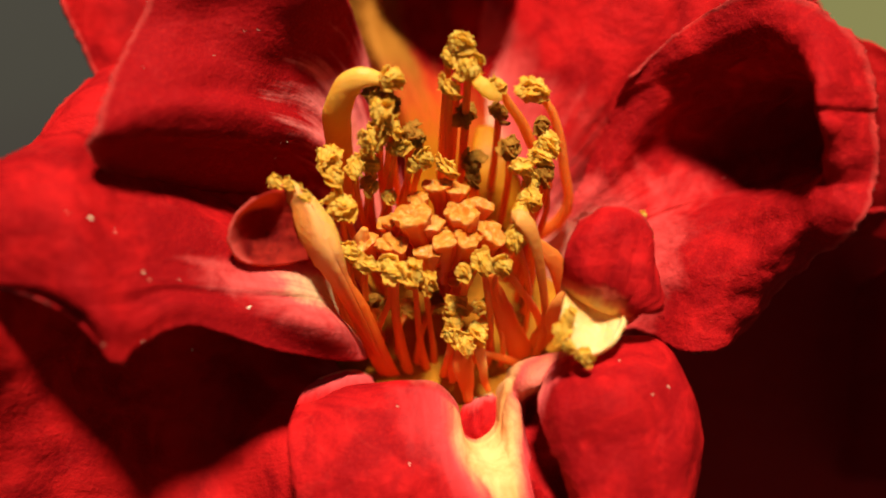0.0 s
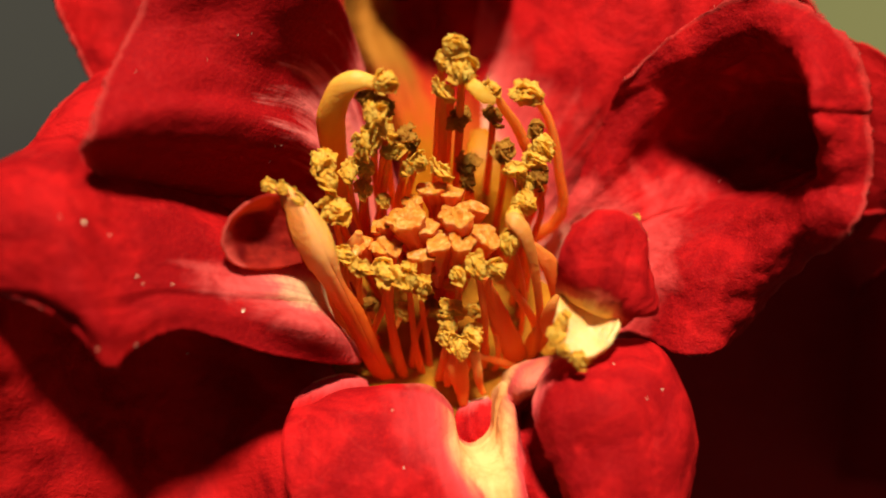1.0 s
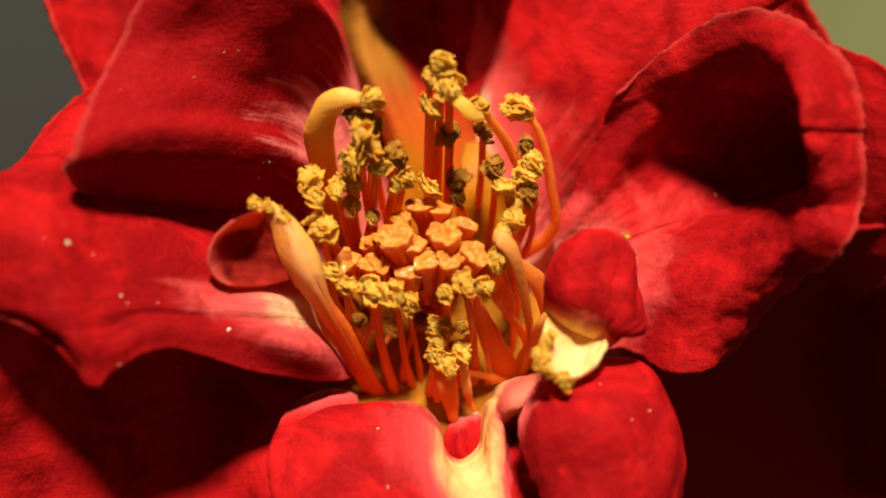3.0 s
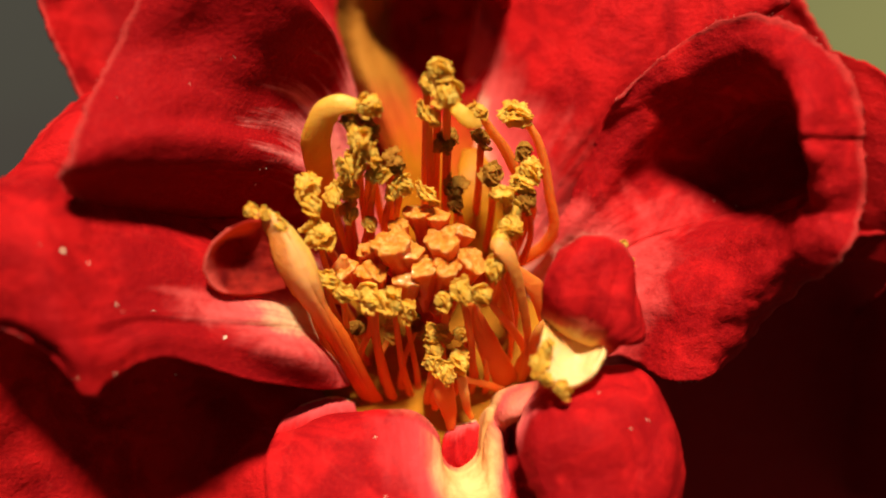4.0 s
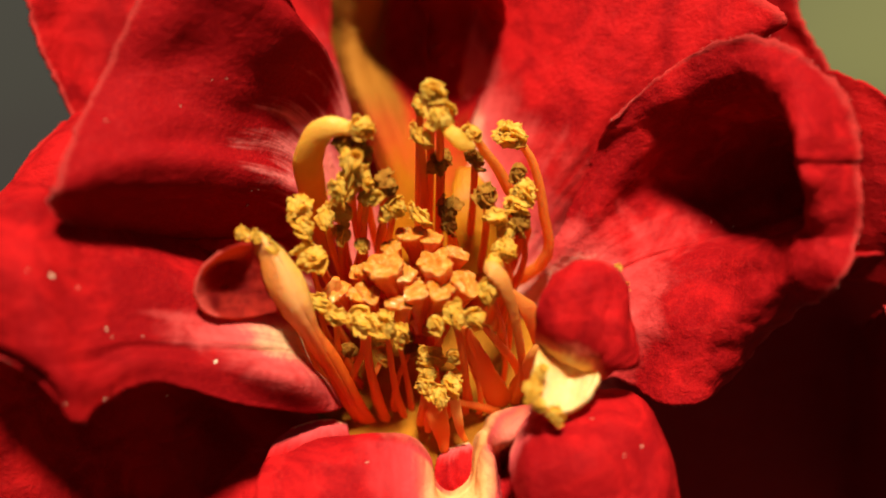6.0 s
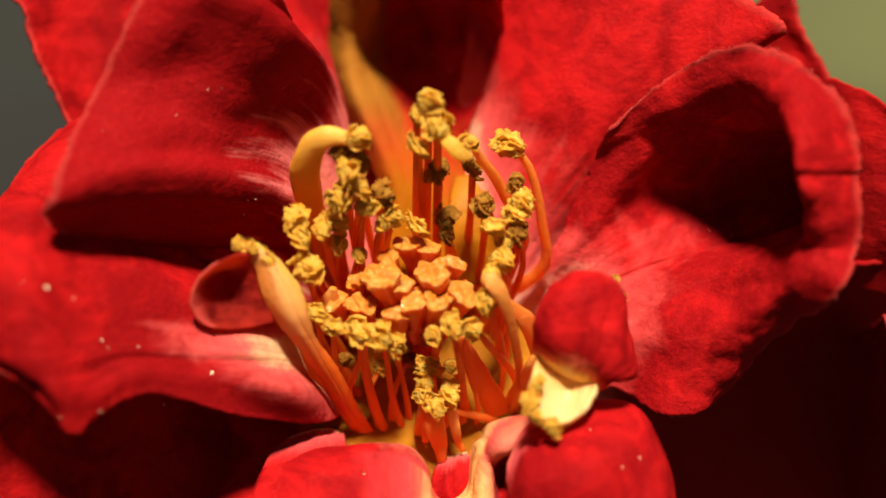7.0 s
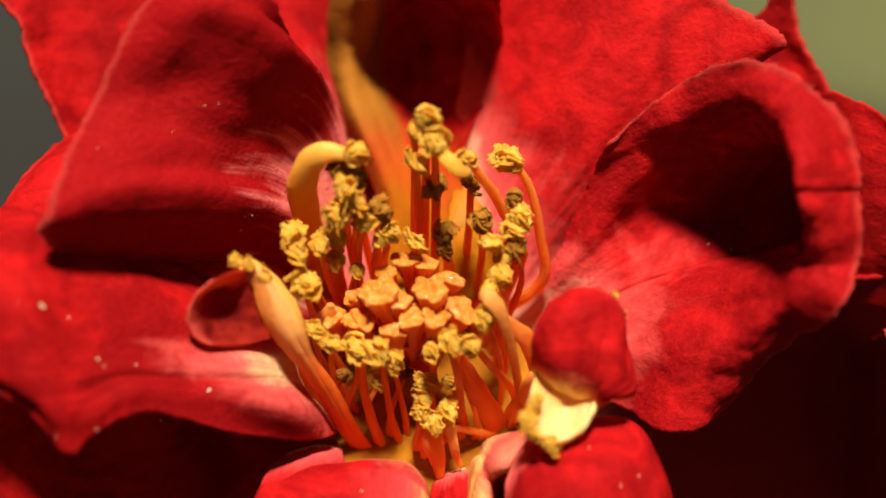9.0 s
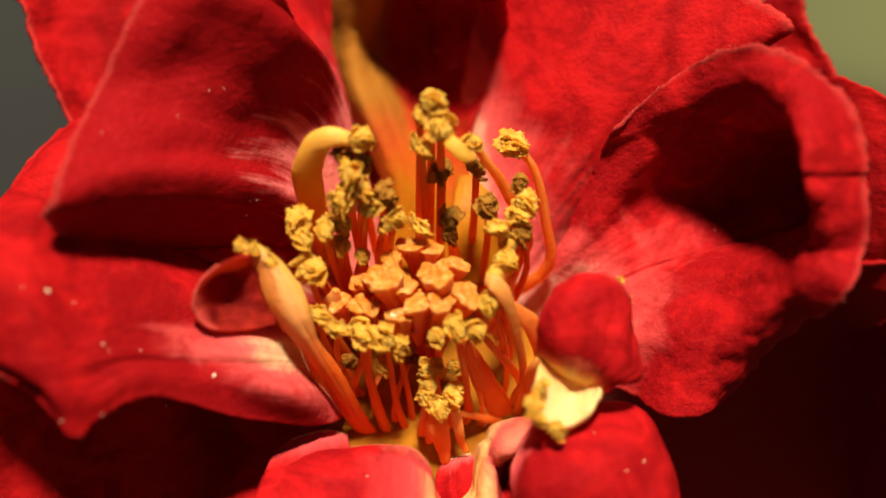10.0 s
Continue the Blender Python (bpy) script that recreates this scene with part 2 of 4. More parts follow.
def ground_material():
    """A garden floor far out of focus: olive grass to the east, dark soil to the west, an added dark disc under the
    flower.
    """
    n = Nodes("garden_floor")
    co = n.tree.nodes.new("ShaderNodeTexCoord")
    f = n.noise(co.outputs["Object"], 1.3, 2.0, 0.5)
    sep = n.tree.nodes.new("ShaderNodeSeparateXYZ")
    n.link(co.outputs["Object"], sep.inputs[0])
    side = n.math("ADD", n.math("MAXIMUM", n.math("MINIMUM", n.math("MULTIPLY", sep.outputs[0], 0.8), 0.5), -0.5), n.math("MULTIPLY", n.math("SUBTRACT", f, 0.5), 0.7))
    c = n.ramp(n.math("ADD", side, 0.5), [(0.42, (0.0075, 0.0078, 0.0056)), (0.85, (0.080, 0.084, 0.026))])
    # unseen dark disc round the stem, added to cut light bounced up to petals
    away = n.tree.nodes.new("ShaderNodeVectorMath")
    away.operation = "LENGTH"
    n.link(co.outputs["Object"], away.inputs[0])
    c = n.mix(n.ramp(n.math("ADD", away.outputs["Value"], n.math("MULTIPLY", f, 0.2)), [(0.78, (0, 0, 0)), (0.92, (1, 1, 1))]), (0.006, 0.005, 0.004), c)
    n.link(c, n.bsdf.inputs["Base Color"])
    n.bsdf.inputs["Roughness"].default_value = 0.9
    return n.mat


M_GROUND = ground_material()

# ---- shaping ----
MM = 0.001


def part(name, bm, material, parent, label="", smooth=True):
    me = bpy.data.meshes.new(name)
    bm.to_mesh(me)
    bm.free()
    me.materials.append(material)
    if smooth:
        me.polygons.foreach_set("use_smooth", [True] * len(me.polygons))
    ob = new(name, me)
    ob.parent = parent
    return tagged(ob, label)


def spline(points, count):
    """count points on the Catmull-Rom curve through the given ones."""
    p = np.array(points, float)
    p = np.concatenate([[2 * p[0] - p[1]], p, [2 * p[-1] - p[-2]]])
    s = np.linspace(0, len(p) - 3, count)
    k = np.minimum(s.astype(int), len(p) - 4)
    t = (s - k).reshape(-1, *[1] * (p.ndim - 1))
    a, b, c, d = p[k], p[k + 1], p[k + 2], p[k + 3]
    return 0.5 * (2 * b + (c - a) * t + (2 * a - 5 * b + 4 * c - d) * t**2 + (3 * b - a - 3 * c + d) * t**3)


def rib(ribs, *way):
    """Adds one rib, given from the claw to the rim, to a petal's cage."""
    ribs.append(way)


def blade(name, ribs, material, parent, label="", thick=0.30, wrinkle=0.14, fringe=0.12, nu=72, nv=64, seed=0, pleat=0.2, ridge=0.0, hairs=0):
    """A petal stretched over ribs: each runs from the claw to the rim, in mm in the flower's space; ribs follow one another across."""
    cage = np.array(ribs, float)
    rows = spline(cage, nu)
    grid = spline(rows.transpose(1, 0, 2), nv).transpose(1, 0, 2)
    du, dv = np.gradient(grid, axis=0), np.gradient(grid, axis=1)
    normal = np.cross(du, dv)
    normal /= np.linalg.norm(normal, axis=2, keepdims=True) + 1e-9
    out = dv / (np.linalg.norm(dv, axis=2, keepdims=True) + 1e-9)
    bm = bmesh.new()
    uv = bm.loops.layers.uv.new("UVMap")
    verts = []
    for i in range(nu):
        for j in range(nv):
            p = grid[i, j]
            q = Vector(p) * 0.45 + Vector((seed * 7.3, 0, 0))
            w = noise.noise(q) * 1.6 + noise.noise(q * 3.1) * 0.55 + noise.noise(q * 8.0) * 0.16
            rim = max(0.0, (j / (nv - 1) - 0.93) / 0.07)
            f = noise.noise(q * 4.0 + Vector((3, 5, 1))) * fringe * 2.5 + noise.noise(q * 13.0) * fringe
            a, b = i / (nu - 1), j / (nv - 1)
            fold = noise.noise(Vector((a * 6.5, b * 1.1, seed * 2.9))) + 0.45 * noise.noise(Vector((a * 17, b * 1.8, seed * 1.7)))
            side = max(0.0, 1 - min(a, 1 - a) / 0.025) * (1 if a > 0.5 else -1) * min(1, b * 2)
            p = p + du[i, j] / (np.linalg.norm(du[i, j]) + 1e-9) * f * side
            p = p + normal[i, j] * (w * wrinkle * (0.25 + 0.75 * b) + (fold * pleat + ridge * (noise.noise(Vector((a * 60, b * 5, seed))) + 0.6 * noise.noise(Vector((a * 130, b * 9, seed))))) * math.sin(math.pi * b) * math.sin(math.pi * min(1, max(0, a)))) + out[i, j] * f * rim
            verts.append(bm.verts.new(Vector(p) * MM))
    for i in range(nu - 1):
        for j in range(nv - 1):
            k = [(i, j), (i + 1, j), (i + 1, j + 1), (i, j + 1)]
            face = bm.faces.new([verts[a * nv + b] for a, b in k])
            for loop, (a, b) in zip(face.loops, k):
                loop[uv].uv = (a / (nu - 1), b / (nv - 1))
    if hairs:
        rng = random.Random(seed + 500)
        tufts = bmesh.new()
        for k in range(hairs):
            if rng.random() < 0.6:
                i, j, d = rng.randrange(nu), nv - 1, out
            else:
                i, j, d = nu - 1, rng.randrange(nv // 2, nv), du / (np.linalg.norm(du, axis=2, keepdims=True) + 1e-9)
            root = verts[i * nv + j].co / MM
            step = Vector(grid[min(i + 1, nu - 1), j] - grid[max(i - 1, 0), j]) if d is out else Vector(dv[i, j])
            root = root + step * rng.uniform(-0.5, 0.5)
            way = (Vector(d[i, j]) + Vector(normal[i, j]) * rng.uniform(-0.8, 0.8) + step.normalized() * rng.uniform(-0.6, 0.6)).normalized()
            side = way.cross(Vector((0.2, 0.3, 1))).normalized() * 0.018
            tip = root + way * rng.uniform(0.07, 0.22)
            up = way.cross(side).normalized() * 0.018
            foot = [tufts.verts.new((root + q - way * 0.05) * MM) for q in (side, up, -side - up)]
            top = tufts.verts.new(tip * MM)
            for q in range(3):
                tufts.faces.new([foot[q], foot[(q + 1) % 3], top])
    ob = part(name, bm, material, parent, label)
    if hairs:
        tagged(part("hair_fringe", tufts, M_HAIR, ob, "fine pale hairs along the rim"), kind="stuff")
    m = ob.modifiers.new("thickness", "SOLIDIFY")
    m.thickness, m.offset = thick * MM, 0.0
    return ob


def strap(name, line, widths, depth, face_to, material, parent, label="", rings=26, sides=10, seed=0):
    """A tapered band or thread of oval section along a line (mm); widths in mm from foot to end; depth: its thickness's share of the width."""
    c = spline(line, rings)
    w = np.interp(np.linspace(0, 1, rings), np.linspace(0, 1, len(widths)), widths)
    tang = np.gradient(c, axis=0)
    bm = bmesh.new()
    uv = bm.loops.layers.uv.new("UVMap")
    loops = []
    for i in range(rings):
        t = Vector(tang[i]).normalized()
        side = t.cross(Vector(face_to)).normalized()
        front = side.cross(t)
        ring = []
        for k in range(sides):
            a = 2 * math.pi * k / sides
            wob = 1 + 0.14 * noise.noise(Vector((i * 0.35, k * 0.9, seed * 3.7)))
            ring.append(bm.verts.new((Vector(c[i]) + (side * math.cos(a) + front * math.sin(a) * depth) * w[i] * 0.5 * wob) * MM))
        loops.append(ring)
    for i in range(rings - 1):
        for k in range(sides):
            f = bm.faces.new([loops[i][k], loops[i][(k + 1) % sides], loops[i + 1][(k + 1) % sides], loops[i + 1][k]])
            for loop, r in zip(f.loops, (i, i, i + 1, i + 1)):
                loop[uv].uv = (0.5, r / (rings - 1))
    bm.faces.new(loops[0][::-1])
    bm.faces.new(loops[-1])
    return part(name, bm, material, parent, label)


def crumb(bm, centre, radii, turn, seed, rough, level=3):
    """One lump with a broken, grainy skin."""
    made = bmesh.ops.create_icosphere(bm, subdivisions=level, radius=1.0)["verts"]
    for v in made:
        q = v.co * 2.1 + Vector((seed * 5.1, seed * 2.3, 0))
        d = 1 + rough * (noise.noise(q) * 0.9 + noise.noise(q * 2.7) * 0.7 + noise.noise(q * 6.5) * 0.55)
        v.co = turn @ Vector((v.co.x * radii[0], v.co.y * radii[1], v.co.z * radii[2])) * d + Vector(centre)


def valve(bm, centre, length, width, curl, bend, turn, seed, nu=26, nv=15):
    """One rolled, ragged wall of a burst anther, with its two faces and rim. Returns points on its free edges."""
    layers, edge = [], []
    for depth in (0.0, 0.075):
        grid = []
        for i in range(nu):
            a = i / (nu - 1) - 0.5
            row = []
            for j in range(nv):
                b = j / (nv - 1) - 0.5
                wide = width * (1 - 0.55 * abs(2 * a) ** 3) * (1 + 0.30 * noise.noise(Vector((a * 5, b * 2, seed))))
                if j in (0, nv - 1):
                    wide *= 1 + 0.16 * noise.noise(Vector((a * 22, b * 9, seed + 3.3)))
                ang = b * curl * (1 + 0.35 * noise.noise(Vector((a * 3, 0, seed + 9.1))))
                r = wide / curl - depth
                pt = Vector((math.sin(ang) * r, a * length, (1 - math.cos(ang)) * r + depth))
                pt.z += bend * a * a
                pt.x += 0.10 * noise.noise(Vector((a * 4, b * 3, seed + 5)))
                pt.y += 0.14 * noise.noise(Vector((b * 7, a * 3, seed + 7)))
                pt += Vector((noise.noise(pt * 9 + Vector((seed, 0, 0))), noise.noise(pt * 9 + Vector((0, seed, 4))), noise.noise(pt * 9 + Vector((2, 0, seed))))) * 0.045
                row.append(bm.verts.new(turn @ pt + Vector(centre)))
            grid.append(row)
        layers.append(grid)
    for k, grid in enumerate(layers):
        for i in range(nu - 1):
            for j in range(nv - 1):
                q = [grid[i][j], grid[i + 1][j], grid[i + 1][j + 1], grid[i][j + 1]]
                bm.faces.new(q if k else q[::-1])
    ring = [(i, 0) for i in range(nu)] + [(nu - 1, j) for j in range(1, nv)] + [(i, nv - 1) for i in range(nu - 2, -1, -1)] + [(0, j) for j in range(nv - 2, 0, -1)]
    for (i, j), (m, n) in zip(ring, ring[1:] + ring[:1]):
        bm.faces.new([layers[0][i][j], layers[0][m][n], layers[1][m][n], layers[1][i][j]])
        edge.append(layers[0][i][j].co.copy())
    return edge


def anther_mesh(seed):
    """A burst anther: rolled valves that gape along a furrow, their edges dusted with pollen."""
    rng = random.Random(seed)
    bm = bmesh.new()
    skin = []
    for k in range(4):
        side = (-1, 1)[k % 2]
        turn = Euler((rng.uniform(-0.6, 0.6), side * rng.uniform(0.3, 1.3), rng.uniform(-0.7, 0.7) + (1.4 if k == 3 else 0))).to_matrix()
        at = (side * rng.uniform(0.10, 0.34), (k - 1.5) * 0.26 + rng.uniform(-0.12, 0.12), rng.uniform(-0.30, 0.15))
        skin += valve(bm, at, rng.uniform(0.9, 1.3), rng.uniform(0.95, 1.25), rng.uniform(1.8, 3.2), rng.uniform(-0.9, 0.5), turn, seed * 10 + k)
    crumb(bm, (0, 0, -0.12), (0.50, 0.70, 0.44), Matrix.Identity(3), seed, 0.45, 4)
    bmesh.ops.recalc_face_normals(bm, faces=bm.faces)
    for k in range(170):
        c, r = rng.choice(skin), rng.uniform(0.02, 0.05)
        crumb(bm, tuple(c + Vector((rng.uniform(-1, 1), rng.uniform(-1, 1), rng.uniform(-1, 1))) * 0.04), (r, r * 1.4, r), Matrix.Identity(3), seed + k, 0.35, 1)
    for v in bm.verts:
        v.co *= MM
    me = bpy.data.meshes.new("anther")
    bm.to_mesh(me)
    bm.free()
    me.polygons.foreach_set("use_smooth", [True] * len(me.polygons))
    return me


ANTHERS = {}
for n_kind, mat in (("gold", M_ANTHER), ("brown", M_ANTHER_SHADED)):
    for s in range(6):
        me = anther_mesh(s + (0 if n_kind == "gold" else 20))
        me.materials.append(mat)
        ANTHERS[n_kind, s] = me

# ---- ground, stem ----
bm = bmesh.new()
bmesh.ops.create_grid(bm, x_segments=40, y_segments=40, size=400)
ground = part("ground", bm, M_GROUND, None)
tagged(ground, "blurred olive grass and dark soil far below", "ground", kind="structure")

flower = new("rose_flower")
flower.matrix_world = pose(0, 0, 0.30, 60, 0, 0)
tagged(flower, "open red rose with golden stamens and curled petals", "flower")

AXIS = Vector((0, 0.57, 0.82)).normalized()
HEART = Vector((-0.6, -6.3, -8.0))


def petals():
    ribs = []
    rib(ribs, (-5.2, -3.2, -10.0), (-8.8, 0.2, -10.0), (-13.1, 1.6, -6.0), (-18.1, 1.7, -0.6), (-21.6, 1.6, 3.0))
    rib(ribs, (-5.2, -2.4, -10.0), (-8.8, 2.4, -7.4), (-13.1, 3.7, -1.6), (-18.1, 3.8, 3.4), (-22.0, 3.5, 7.4))
    rib(ribs, (-5.2, -1.6, -10.5), (-9.0, 4.2, -4.0), (-13.4, 5.6, 2.0), (-17.7, 5.5, 5.6), (-21.3, 4.5, 8.6))
    rib(ribs, (-5.1, -1.0, -11.0), (-9.4, 7.0, -4.0), (-13.3, 8.3, 1.4), (-17.4, 8.4, 4.6), (-21.0, 7.4, 6.8))
    rib(ribs, (-4.7, -0.6, -11.5), (-8.0, 9.9, -6.0), (-11.5, 11.6, 1.4), (-16.1, 12.5, 3.2), (-19.9, 11.3, 4.4))
    rib(ribs, (-4.1, -0.2, -12.0), (-6.7, 11.4, -7.8), (-8.6, 14.8, 1.0), (-12.2, 16.7, 5.0), (-16.7, 17.5, 4.0))
    rib(ribs, (-3.5, 0.2, -12.5), (-6.8, 10.0, -12.0), (-8.5, 14.0, -7.0), (-9.3, 16.6, 1.0), (-11.0, 21.0, 4.5))
    blade("petal", ribs, M_PETAL_WEST, flower, "red velvety petal with white streaks at its claw", seed=1, pleat=0.5, hairs=500)
    ribs = []
    rib(ribs, (-5.8, -5.4, -10.0), (-8.8, -2.3, -7.5), (-13.8, 0.0, -5.0), (-19.0, 2.7, 0.2), (-21.4, 3.7, 2.2), (-23.5, 4.7, 4.6), (-27.8, 3.0, 5.8), (-32.4, 1.4, 6.0))
    rib(ribs, (-6.3, -6.0, -10.0), (-9.3, -2.7, -1.4), (-14.4, -1.0, 0.9), (-19.7, 0.5, 4.2), (-21.6, 1.0, 6.5), (-23.6, 1.5, 8.0), (-28.2, 0.6, 8.0), (-32.8, -0.3, 8.0))
    rib(ribs, (-6.7, -6.8, -10.0), (-9.8, -3.9, 0.6), (-14.9, -2.9, 2.8), (-19.2, -1.9, 6.0), (-21.1, -1.7, 7.5), (-22.8, -1.5, 9.0), (-27.3, -2.0, 8.5), (-31.8, -2.5, 8.0))
    rib(ribs, (-6.9, -7.6, -10.0), (-9.7, -5.0, 1.2), (-14.3, -4.3, 3.3), (-18.4, -3.9, 6.0), (-20.2, -4.1, 7.5), (-21.9, -4.2, 9.0), (-25.2, -4.0, 8.5), (-28.6, -3.8, 8.0))
    rib(ribs, (-6.9, -8.0, -10.0), (-9.2, -5.7, 0.9), (-13.9, -5.0, 3.4), (-18.0, -4.6, 5.9), (-19.8, -5.2, 7.4), (-21.5, -5.3, 8.9), (-24.2, -4.7, 8.3), (-26.9, -4.4, 8.0))
    rib(ribs, (-6.8, -8.6, -10.0), (-8.1, -7.2, 1.6), (-13.1, -6.2, 3.7), (-17.2, -5.5, 5.8), (-19.2, -6.4, 7.4), (-20.7, -6.4, 8.8), (-22.8, -5.5, 8.0), (-24.8, -5.1, 8.0))
    rib(ribs, (-6.5, -9.6, -10.0), (-7.0, -9.4, -1.2), (-11.8, -8.4, 2.9), (-16.4, -6.7, 5.3), (-19.1, -7.7, 7.0), (-20.1, -8.7, 8.0), (-21.1, -7.8, 8.0), (-22.3, -6.1, 8.0))
    blade("petal", ribs, M_PETAL_LEFT, flower, "broad red petal with a pointed notched rim and a pale claw", seed=2, nu=96, nv=90, hairs=900)
    # behind, to the west
    ribs = []
    rib(ribs, (-3.9, -7.0, -12.0), (-16.7, -1.5, -4.0), (-24.0, -1.0, -1.0), (-32.7, -1.4, -1.0))
    rib(ribs, (-3.9, -5.8, -12.5), (-17.2, 2.3, -3.0), (-24.6, 3.6, -0.5), (-31.3, 2.1, -2.0))
    rib(ribs, (-3.9, -4.6, -13.0), (-17.2, 4.5, -3.0), (-24.2, 6.4, -1.0), (-28.7, 4.2, -2.5))
    rib(ribs, (-3.9, -3.3, -13.0), (-16.7, 6.0, -4.0), (-23.4, 7.9, -2.0), (-27.1, 7.0, -4.0))
    rib(ribs, (-3.9, -2.5, -13.0), (-16.1, 6.9, -5.0), (-22.1, 10.0, -4.0), (-25.6, 9.5, -6.0))
    blade("petal", ribs, M_PETAL, flower, "red outer petal", seed=3)
    ribs = []
    rib(ribs, (-6.9, 0.9, -14.0), (-16.0, 5.9, -13.0), (-23.0, 9.0, -11.0), (-25.0, 9.3, -8.0))
    rib(ribs, (-6.5, 1.3, -14.0), (-16.9, 9.2, -13.0), (-24.2, 11.5, -11.0), (-26.7, 12.6, -8.0))
    rib(ribs, (-6.1, 1.7, -14.0), (-17.3, 13.0, -13.0), (-25.1, 14.7, -11.0), (-27.8, 14.9, -8.0))
    rib(ribs, (-5.7, 2.2, -14.0), (-16.9, 16.3, -13.0), (-25.5, 18.4, -11.0), (-28.5, 17.7, -8.0))
    rib(ribs, (-5.2, 2.2, -14.0), (-16.0, 20.9, -13.0), (-24.7, 22.9, -11.0), (-29.7, 21.7, -8.0))
    rib(ribs, (-4.4, 2.2, -14.0), (-9.5, 21.1, -14.0), (-12.7, 25.5, -13.0), (-15.5, 26.7, -10.0))
    blade("petal", ribs, M_PETAL, flower, "red outer petal seen past its neighbours", seed=4)
    # the back
    ribs = []
    rib(ribs, (-5.2, -1.6, -14.0), (-9.8, 14.9, -17.0), (-12.4, 21.0, -17.0), (-13.8, 27.4, -15.0))
    rib(ribs, (-1.9, -2.1, -14.0), (-4.6, 15.0, -18.0), (-6.3, 21.2, -18.0), (-6.2, 28.5, -16.0))
    rib(ribs, (2.4, -2.1, -14.0), (3.3, 15.0, -18.0), (3.3, 21.2, -18.0), (4.1, 29.4, -16.0))
    rib(ribs, (4.9, -3.3, -14.0), (8.5, 13.1, -17.0), (10.3, 20.1, -17.0), (11.8, 28.2, -15.0))
    blade("petal", ribs, M_PETAL, flower, "red petal at the back of the flower", seed=5)
    ribs = []
    rib(ribs, (-3.3, 0.0, -12.0), (-3.9, 5.8, -12.4), (-6.7, 11.5, -14.5), (-8.1, 15.1, -16.0), (-8.2, 17.3, -16.0), (-7.6, 21.7, -13.0))
    rib(ribs, (-2.6, 0.0, -12.0), (-3.0, 5.8, -11.6), (-5.4, 11.4, -11.8), (-6.5, 14.6, -13.0), (-6.4, 17.2, -13.0), (-5.8, 20.6, -10.0))
    rib(ribs, (-1.5, -0.2, -12.6), (-1.9, 5.8, -12.0), (-3.9, 11.5, -13.0), (-5.2, 14.8, -14.2), (-5.2, 17.4, -14.5), (-4.3, 20.4, -9.0))
    rib(ribs, (-0.8, -0.4, -13.0), (-1.0, 6.1, -12.5), (-2.4, 11.2, -14.6), (-3.6, 15.8, -16.6), (-3.4, 20.3, -16.4), (-2.6, 22.8, -6.0))
    rib(ribs, (0.7, -0.4, -13.0), (0.3, 5.9, -13.0), (-0.8, 10.9, -15.0), (-0.8, 16.2, -17.0), (-0.4, 20.8, -16.0), (-0.2, 23.0, -4.0))
    rib(ribs, (2.1, -0.4, -12.0), (1.7, 5.6, -12.5), (1.2, 10.2, -13.5), (2.6, 14.6, -14.0), (3.0, 19.2, -13.0), (2.4, 21.9, -3.0))
    rib(ribs, (2.9, -0.6, -12.5), (2.6, 5.0, -12.5), (2.2, 10.3, -12.2), (4.1, 14.0, -12.0), (4.6, 17.5, -11.5), (4.0, 20.7, -4.0))
    blade("petal", ribs, M_PETAL_STRIPE, flower, "narrow dark red petal with a cream-yellow margin", seed=6)
    ribs = []
    rib(ribs, (1.7, -1.6, -12.5), (0.7, 6.0, -14.0), (1.5, 11.9, -14.0), (2.4, 17.8, -14.0), (3.2, 23.8, -13.0))
    rib(ribs, (2.7, -2.0, -11.0), (3.9, 4.5, -10.5), (6.2, 10.8, -9.0), (8.2, 16.7, -8.5), (10.1, 22.9, -8.0))
    rib(ribs, (3.5, -2.2, -11.0), (5.9, 3.7, -9.5), (9.6, 9.8, -7.0), (12.6, 15.1, -6.0), (15.5, 21.1, -5.5))
    rib(ribs, (4.3, -2.4, -11.0), (7.1, 2.8, -9.5), (11.9, 9.0, -6.8), (16.2, 14.5, -5.0), (19.8, 18.4, -4.0))
    rib(ribs, (4.9, -2.6, -11.0), (7.9, 2.1, -10.0), (13.5, 8.2, -7.2), (19.1, 13.8, -4.5), (22.4, 15.9, -2.0))
    rib(ribs, (5.3, -2.8, -11.0), (8.4, 1.3, -10.5), (14.2, 7.2, -9.0), (18.9, 12.5, -7.0), (21.0, 15.1, -5.0))
    blade("petal", ribs, M_PETAL_TOP, flower, "large red petal paling to pink at its claw, with a pointed rim", seed=7)
    # behind, to the east
    ribs = []
    rib(ribs, (7.4, 1.7, -14.0), (15.0, 11.9, -14.0), (22.1, 18.2, -12.0), (24.7, 22.2, -10.0))
    rib(ribs, (8.3, 1.3, -14.0), (16.7, 10.2, -14.0), (23.8, 16.1, -12.0), (25.6, 17.6, -10.0))
    rib(ribs, (9.1, 0.5, -14.0), (18.4, 8.5, -14.0), (25.1, 13.5, -11.0), (27.2, 14.0, -9.0))
    rib(ribs, (9.5, -0.4, -14.0), (19.0, 6.7, -13.0), (25.7, 10.1, -10.0), (28.2, 10.7, -8.0))
    blade("petal", ribs, M_PETAL, flower, "red outer petal", seed=8)
    ribs = []
    rib(ribs, (9.1, -0.8, -14.0), (17.4, 7.6, -13.0), (24.9, 12.6, -10.0), (27.5, 13.1, -7.0), (30.7, 10.4, -4.0))
    rib(ribs, (9.5, -2.5, -14.0), (18.2, 3.4, -13.0), (25.8, 7.6, -9.0), (28.7, 8.5, -6.0), (33.2, 6.7, -3.0))
